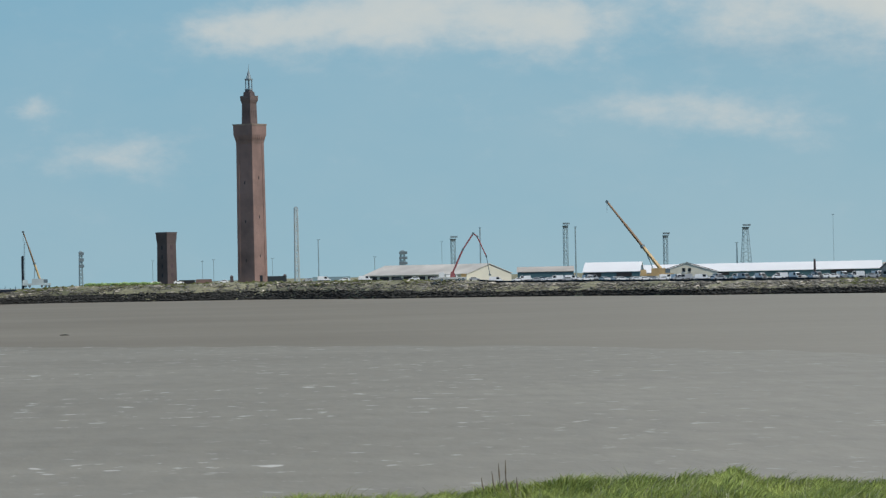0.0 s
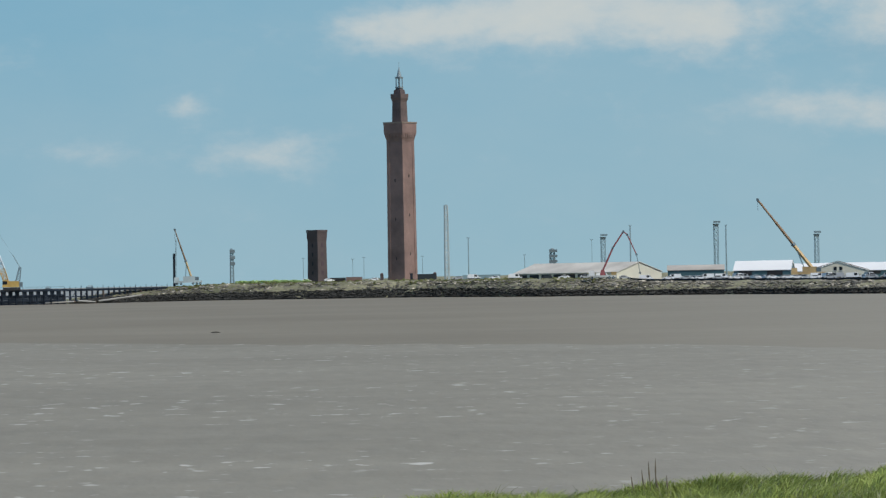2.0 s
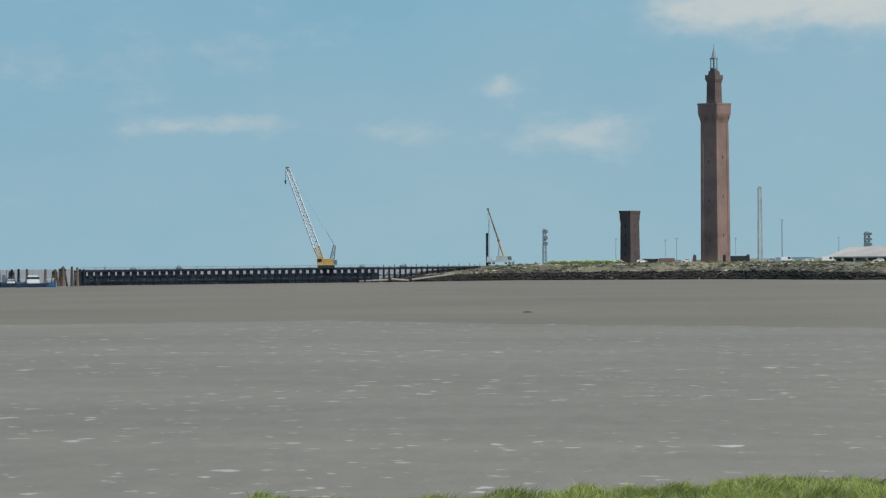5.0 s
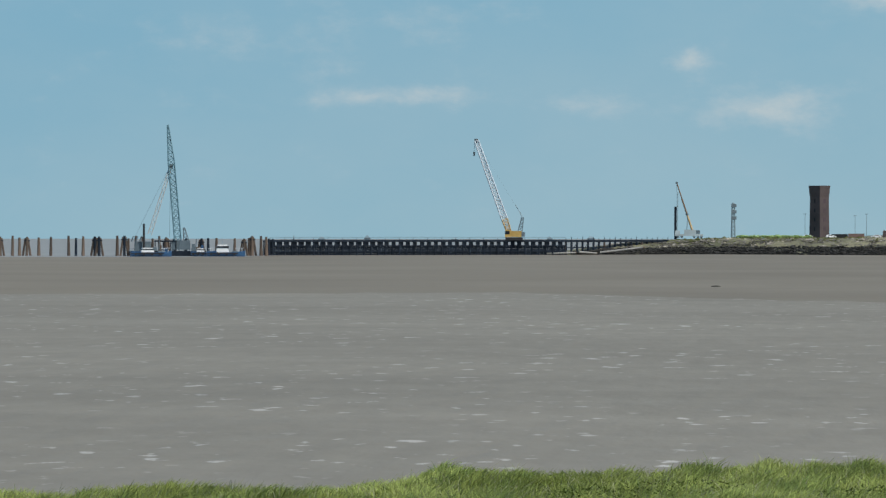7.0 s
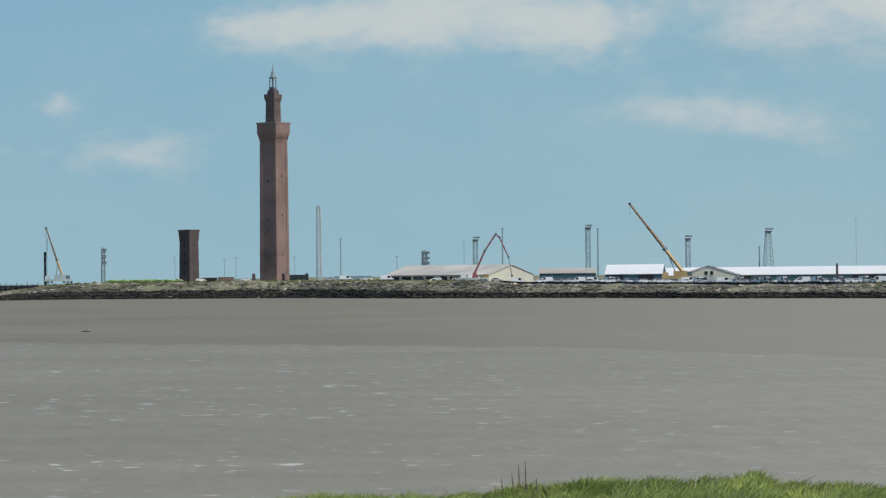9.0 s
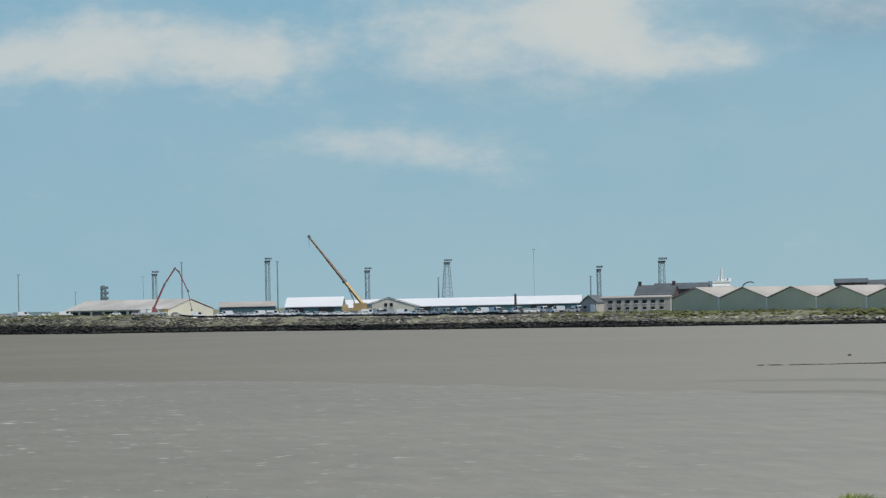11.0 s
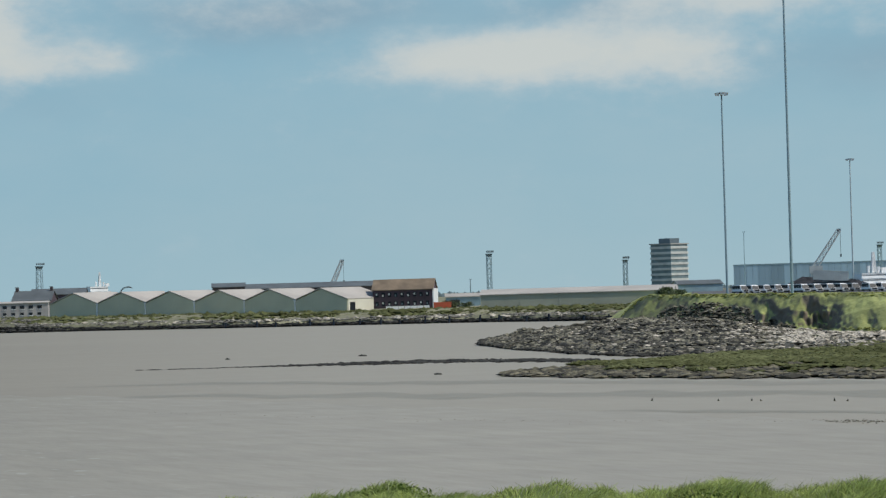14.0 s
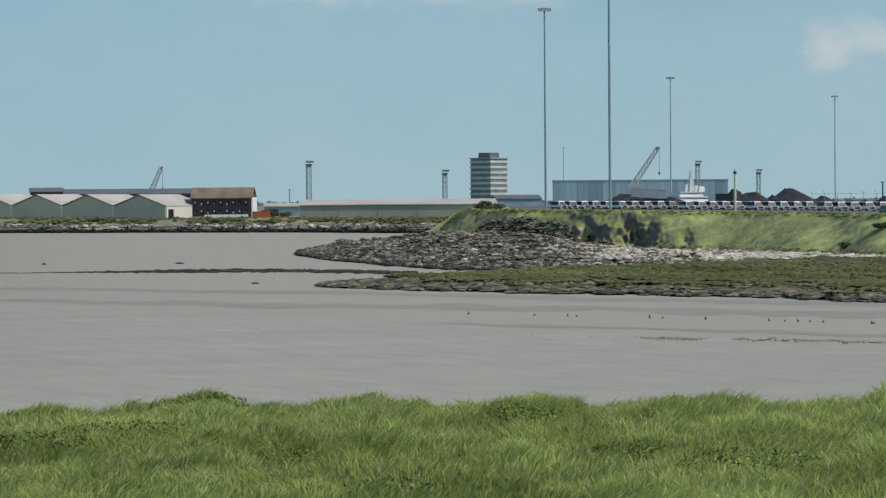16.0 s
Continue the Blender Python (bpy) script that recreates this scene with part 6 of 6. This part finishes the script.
    pts = apron_points(17000, 19.42, 26.2, 0.0, 1.0)
    pts = [p for p in pts if rng.random() < 1 - 0.9 * min(1.0, max(0.0, math.degrees(math.atan2(p.x, p.y)) - 23.5))]
    scatter("headland_rubble", pts, rng.uniform(0.12, 0.5, len(pts)) ** 1.1, ROCK_HEAD, "tumbled brown rocks round the foot of the headland", "rubble", rng, 0.55, spread=0.5)
    pts = apron_points(4200, 19.4, 24.0, -0.03, 0.75, 0.12)
    scatter("weedy_rocks", pts, rng.uniform(0.16, 0.5, len(pts)), ROCK_WET, "dark weedy rocks at the edge of the mud", "rubble", rng, 0.5)
    pts = apron_points(1300, 20.2, 26.0, 0.1, 1.0, 0.2)
    scatter("tan_rocks", pts, rng.uniform(0.1, 0.36, len(pts)), ROCK_PALE, "paler broken rocks among the brown ones", "rubble", rng, 0.45, spread=0.5)
    pts = []
    for a in rng.uniform(23.5, 29.3, 5600):
        t0 = min(1.0, max(0.0, (a - 26.8) / 2.5))
        k = rng.uniform(0.36 + 0.6 * t0 + 0.08 * noise.noise((a * 3.0, 7.0, 0)), 1.02)
        r, f = ladder(ROCK_LINE, a), apron_back(a)
        pts.append(spot(a, r + (f - r) * k, 0.1 + ladder(APRON_RISE, a) * k))
    scatter("pale_shingle", pts, rng.uniform(0.2, 0.5, len(pts)), ROCK_PALE, "pale broken stone and shingle below the bank", "shingle", rng, 0.5)
    # rocks that have fallen from the bank's nose
    out = []
    for a in rng.uniform(21.8, 24.7, 5200):
        top = 0.28 + 0.42 * math.exp(-((a - 23.2) / 0.85) ** 4) + 0.35 * noise.noise((a * 4.0, 6.0, 0))
        k = rng.uniform(0, 1) ** 1.3
        if k < top:
            d, z = bank_point(a, k)
            out.append(spot(a, d, z + 0.05))
    scatter("nose_rocks", out, rng.uniform(0.1, 0.42, len(out)), ROCK_HEAD, "rocks lying on the eroded nose of the bank", "rubble", rng, 0.6)
    # broken edge and hollows of the marsh
    out, grn = [], []
    for a, q in zip(rng.uniform(19.78, 32, 30000), rng.uniform(-2.0, 45.0, 30000)):
        d = marsh_edge(a) + q
        if d > marsh_back(a):
            continue
        if q < -0.6 and noise.noise((a * 2.7, 14.0, 0)) + 0.5 * noise.noise((a * 8.0, 1.0, 0)) < -0.1:
            continue
        if q < 0.2 or marsh_gap(a, d) < 0.5:
            out.append(spot(a, d, marsh_z(a, d) * (1 if q > 0 else 0.4 + 0.25 * max(q, -1.5)) + 0.05))
        else:
            grn.append(spot(a, d, marsh_z(a, d) + 0.02))
    rng.shuffle(out)
    half = len(out) // 2
    scatter("marsh_clods", out[half:], rng.uniform(0.12, 0.6, len(out) - half), PEAT, "olive-brown clods fallen from the marsh edge", "clods", rng, 0.32, spread=0.6)
    scatter("wet_clods", out[:half], rng.uniform(0.1, 0.34, half), ROCK_WET, "dark wet clods along the marsh edge", "clods", rng, 0.4, spread=0.6)
    for a, q in zip(rng.uniform(19.9, 34, 17000), rng.random(17000)):
        e = marsh_edge(a) + 12
        d = e + (max(marsh_back(a), e + 3) - e) * q
        if marsh_gap(a, d) > 0.5:
            grn.append(spot(a, d, marsh_z(a, d) + 0.02))
    # the marsh creeps up over the stony ground behind
    for a in rng.uniform(24.6, 34, 9000):
        t0 = min(1.0, max(0.0, (a - 26.8) / 2.2))
        k = rng.uniform(-0.1, 0.5 + 0.55 * t0)
        r, f = ladder(ROCK_LINE, a), apron_back(a)
        if k < 0.05 + 0.45 * (a - 24.6) / 1.5:
            grn.append(spot(a, r + (f - r) * k, 0.05 + ladder(APRON_RISE, a) * max(k, 0.0) + 0.1))
    scatter("marsh_plants", grn, rng.uniform(0.16, 0.4, len(grn)), MARSH_TUFT, "low olive green marsh plants", "marsh plants", rng, 0.4)
    # the thin weedy bars on the mud
    out, size = [], []
    for a in rng.uniform(13.6, 21.4, 5200):
        grow = min(1.0, max(0.0, (a - 15.2) / 2.2))
        if rng.random() > 0.25 + 0.75 * grow + 0.5 * noise.noise((a * 6, 4, 0)):
            continue
        d = 418 - max(0.0, a - 19.0) * 9 + 2.5 * noise.noise((a * 2, 8, 0))
        out.append(spot(a, d + rng.normal(0, 0.5 + 3.2 * grow), 0.02))
        size.append(rng.uniform(0.08, 0.16 + 0.24 * grow))
    scatter("weedy_bar", out, size, ROCK_WET, "low dark weedy bar lying across the mud", "bar", rng, 0.3)
    # clods left in lines by the tide
    out = []
    for a in rng.uniform(13.0, 34, 4000):
        d = ladder([(13.0, 262), (18.8, 226), (22.0, 215), (26.6, 206), (34.0, 190)], a) + 3 * noise.noise((a * 4, 1, 0))
        out.append(spot(a, d + rng.normal(0, 1.2), 0.0))
    scatter("tide_line", out, rng.uniform(0.02, 0.055, len(out)), PEAT, "line of small clods left by the tide", "tide line", rng, 0.5)
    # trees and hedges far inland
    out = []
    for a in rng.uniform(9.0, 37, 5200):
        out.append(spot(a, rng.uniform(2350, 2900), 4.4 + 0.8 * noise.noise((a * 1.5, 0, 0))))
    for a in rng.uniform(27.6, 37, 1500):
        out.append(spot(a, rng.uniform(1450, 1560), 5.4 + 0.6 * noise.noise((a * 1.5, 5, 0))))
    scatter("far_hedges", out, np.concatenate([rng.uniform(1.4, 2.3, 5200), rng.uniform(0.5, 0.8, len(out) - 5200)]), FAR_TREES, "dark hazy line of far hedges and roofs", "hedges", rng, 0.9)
    # tussocks on the headland bank
    out = []
    for a in rng.uniform(21.5, 36, 24000):
        k = rng.uniform(0.05, 1.5)
        if 0.12 < k < 0.9:
            continue
        if k < 0.93 and bank_scar(a, k) > 0.25 + 0.3 * rng.random():
            continue
        d, z = bank_point(a, min(k, 1.0))
        out.append(spot(a, d + bank_depth(a) * max(0.0, k - 1.0), (z if k <= 1 else plateau(a)) + 0.03))
    scatter("bank_tussocks", out, rng.uniform(0.08, 0.24, len(out)), TUFT, "rough green tussocks on the headland bank", "grass", rng, 0.4)
    return rng


def shrub(az, dist, z, w, h, label, seed):
    rng = np.random.default_rng(seed)
    t = thing("shrub", stand(az, dist, z), label, "shrub")
    tips = []
    for i in range(9):
        tip = Vector((rng.uniform(-w, w) * 0.45, rng.uniform(-w, w) * 0.3, h * rng.uniform(0.35, 0.9)))
        tips.append((tip, rng.uniform(0.16, 0.34)))
        part("stem", beam(bmesh.new(), (0, 0, -0.3), tip, 0.05, 0.02, 5), STALK, t)
    bm = bmesh.new()
    for i in range(900):
        tip, size = tips[i % 9]
        v = Vector(rng.normal(0, 0.5, 3))
        c = tip + Vector((v.x * w * size, v.y * w * size, v.z * h * size * 0.9 - 0.1 * h))
        s = rng.uniform(0.08, 0.2) * (w / 2) ** 0.5
        e = Euler(rng.uniform(-1.5, 1.5, 3)).to_matrix()
        bm.faces.new([bm.verts.new(c + e @ Vector(q) * s) for q in ((-1, 0, 0), (0, -0.5, 0.2), (1, 0, 0), (0, 0.5, 0.2))])
    part("leaves", bm, SHRUB, t)


def small_things():
    rng = np.random.default_rng(21)
    # stakes in the mud
    for i in range(17):
        a = rng.uniform(21.4, 31.2)
        t = thing("mud_stake", stand(a, 257 - (a - 21.4) * 3.4, 0), "short dark stake standing in the mud", "stake", "mud stakes")
        h = rng.uniform(0.1, 0.24)
        part("stake", beam(bmesh.new(), (0, 0, -0.2), (rng.uniform(-0.05, 0.05), 0, h), 0.055, 0.04, 6), TIMBER_DARK, t)
        part("weed", frustum(bmesh.new(), -0.02, 0.17, h * 0.4, 0.12), PEAT, t)
    for az, dist, w, label in ((-3.09, 548, 1.9, "dark stranded log on the mud"), (18.68, 353, 1.1, "dark boulder alone on the mud"), (15.14, 474, 0.8, "small dark boulder on the mud"), (17.4, 470, 1.6, "flat dark stone on the mud")):
        me = rock_mesh(int(dist))
        me.materials[0] = ROCK_WET
        ob = new("log" if "log" in label else "boulder", me)
        ob.matrix_world = stand(az, dist, 0.0) @ Matrix.Diagonal((w / 2, w / 3, 0.42, 1))
        tagged(ob, label, "log" if "log" in label else "boulder")
    for az, dist, z, w, h, label in ((22.47, 605, 6.5, 3.6, 1.9, "dark windswept shrub on the nose of the bank"), (22.75, 601, 6.6, 2.6, 1.1, "low dark shrub on the bank top"), (28.6, *bank_point(28.6, 0.12), 1.5, 1.1, "small dark shrub at the foot of the bank"),
                                      (29.25, *bank_point(29.25, 0.65), 2.2, 0.9, "dark shrub on the grassy bank"), (30.5, *bank_point(30.5, 0.7), 4.0, 0.9, "spreading shrub on the grassy bank"), (18.95, 1004, 3.5, 4.5, 2.6, "dark bush beside the warehouse"), (19.2, 1006, 3.5, 3.5, 2.4, "dark bush behind the barrier")):
        shrub(az, dist, z, w, h, label, int(dist + az * 10))
    # broad-leaved weeds in hollows of the wall's grass
    for i, (a, r, w) in enumerate(((17.9, 26.3, 0.6), (16.5, 24.5, 0.9), (15.0, 23.5, 0.7), (19.2, 23.0, 0.6), (23.2, 24.6, 0.6), (27.0, 21.5, 0.9), (25.0, 22.5, 0.5), (-3.6, 25.0, 0.9), (-5.2, 24.5, 0.7), (-0.5, 24.0, 0.8), (31.0, 24.0, 0.7), (21.0, 20.5, 0.6))):
        p = spot(a, r, wall_height(a, r))
        t = thing("weed_clump", pose(p.x, p.y, p.z), "clump of dark broad-leaved weeds in the grass", "weed", "weed clumps")
        bm = bmesh.new()
        for k in range(520):
            g, q = rng.uniform(0, 6.28), rng.uniform(0.05, 1.0) ** 0.6
            c = Vector((math.cos(g) * q * w / 2, math.sin(g) * q * w / 2, rng.uniform(0.03, 0.13) * (1.15 - 0.5 * q)))
            e = Euler(rng.uniform(-1.1, 1.1, 3)).to_matrix()
            s = rng.uniform(0.008, 0.02)
            bm.faces.new([bm.verts.new(c + e @ Vector(v) * s) for v in ((-1, 0, 0), (-0.2, -0.45, 0.1), (1, 0, 0), (-0.2, 0.45, 0.1))])
        part("leaves", bm, WEED_LEAF, t)
    # dead dock stalks on the crest of the wall
    for i, (a, h) in enumerate(((3.95, 0.14), (4.12, 0.2), (4.2, 0.26), (4.27, 0.28), (4.34, 0.16), (4.5, 0.15))):
        r = 27.0
        p = spot(a, r, wall_height(a, r))
        t = thing("dock_stalk", pose(p.x, p.y, p.z), "dry brown dock stalk above the grass", "weed", "dock stalks")
        lean = rng.uniform(-0.05, 0.05)
        part("stem", beam(bmesh.new(), (0, 0, -0.05), (lean, 0, h + 0.04), 0.0026, 0.001, 5), STALK, t)
        bm = beam(bmesh.new(), (lean * 0.55, 0, h * 0.55), (lean * 0.8, 0, h * 0.8), 0.003, 0.0075, 6)
        beam(bm, (lean * 0.8, 0, h * 0.8), (lean, 0, h + 0.04), 0.0075, 0.0015, 6)
        part("seed_head", bm, STALK, t)


build_rocks()
small_things()
build_grass("grass", GRASS, "long wind-bent green grass on the sea wall", 560000, 4, 0.66, 1.15)
build_grass("grass_heads", STRAW, "pale seed heads among the long grass", 30000, 9, 0.85, 0.8)
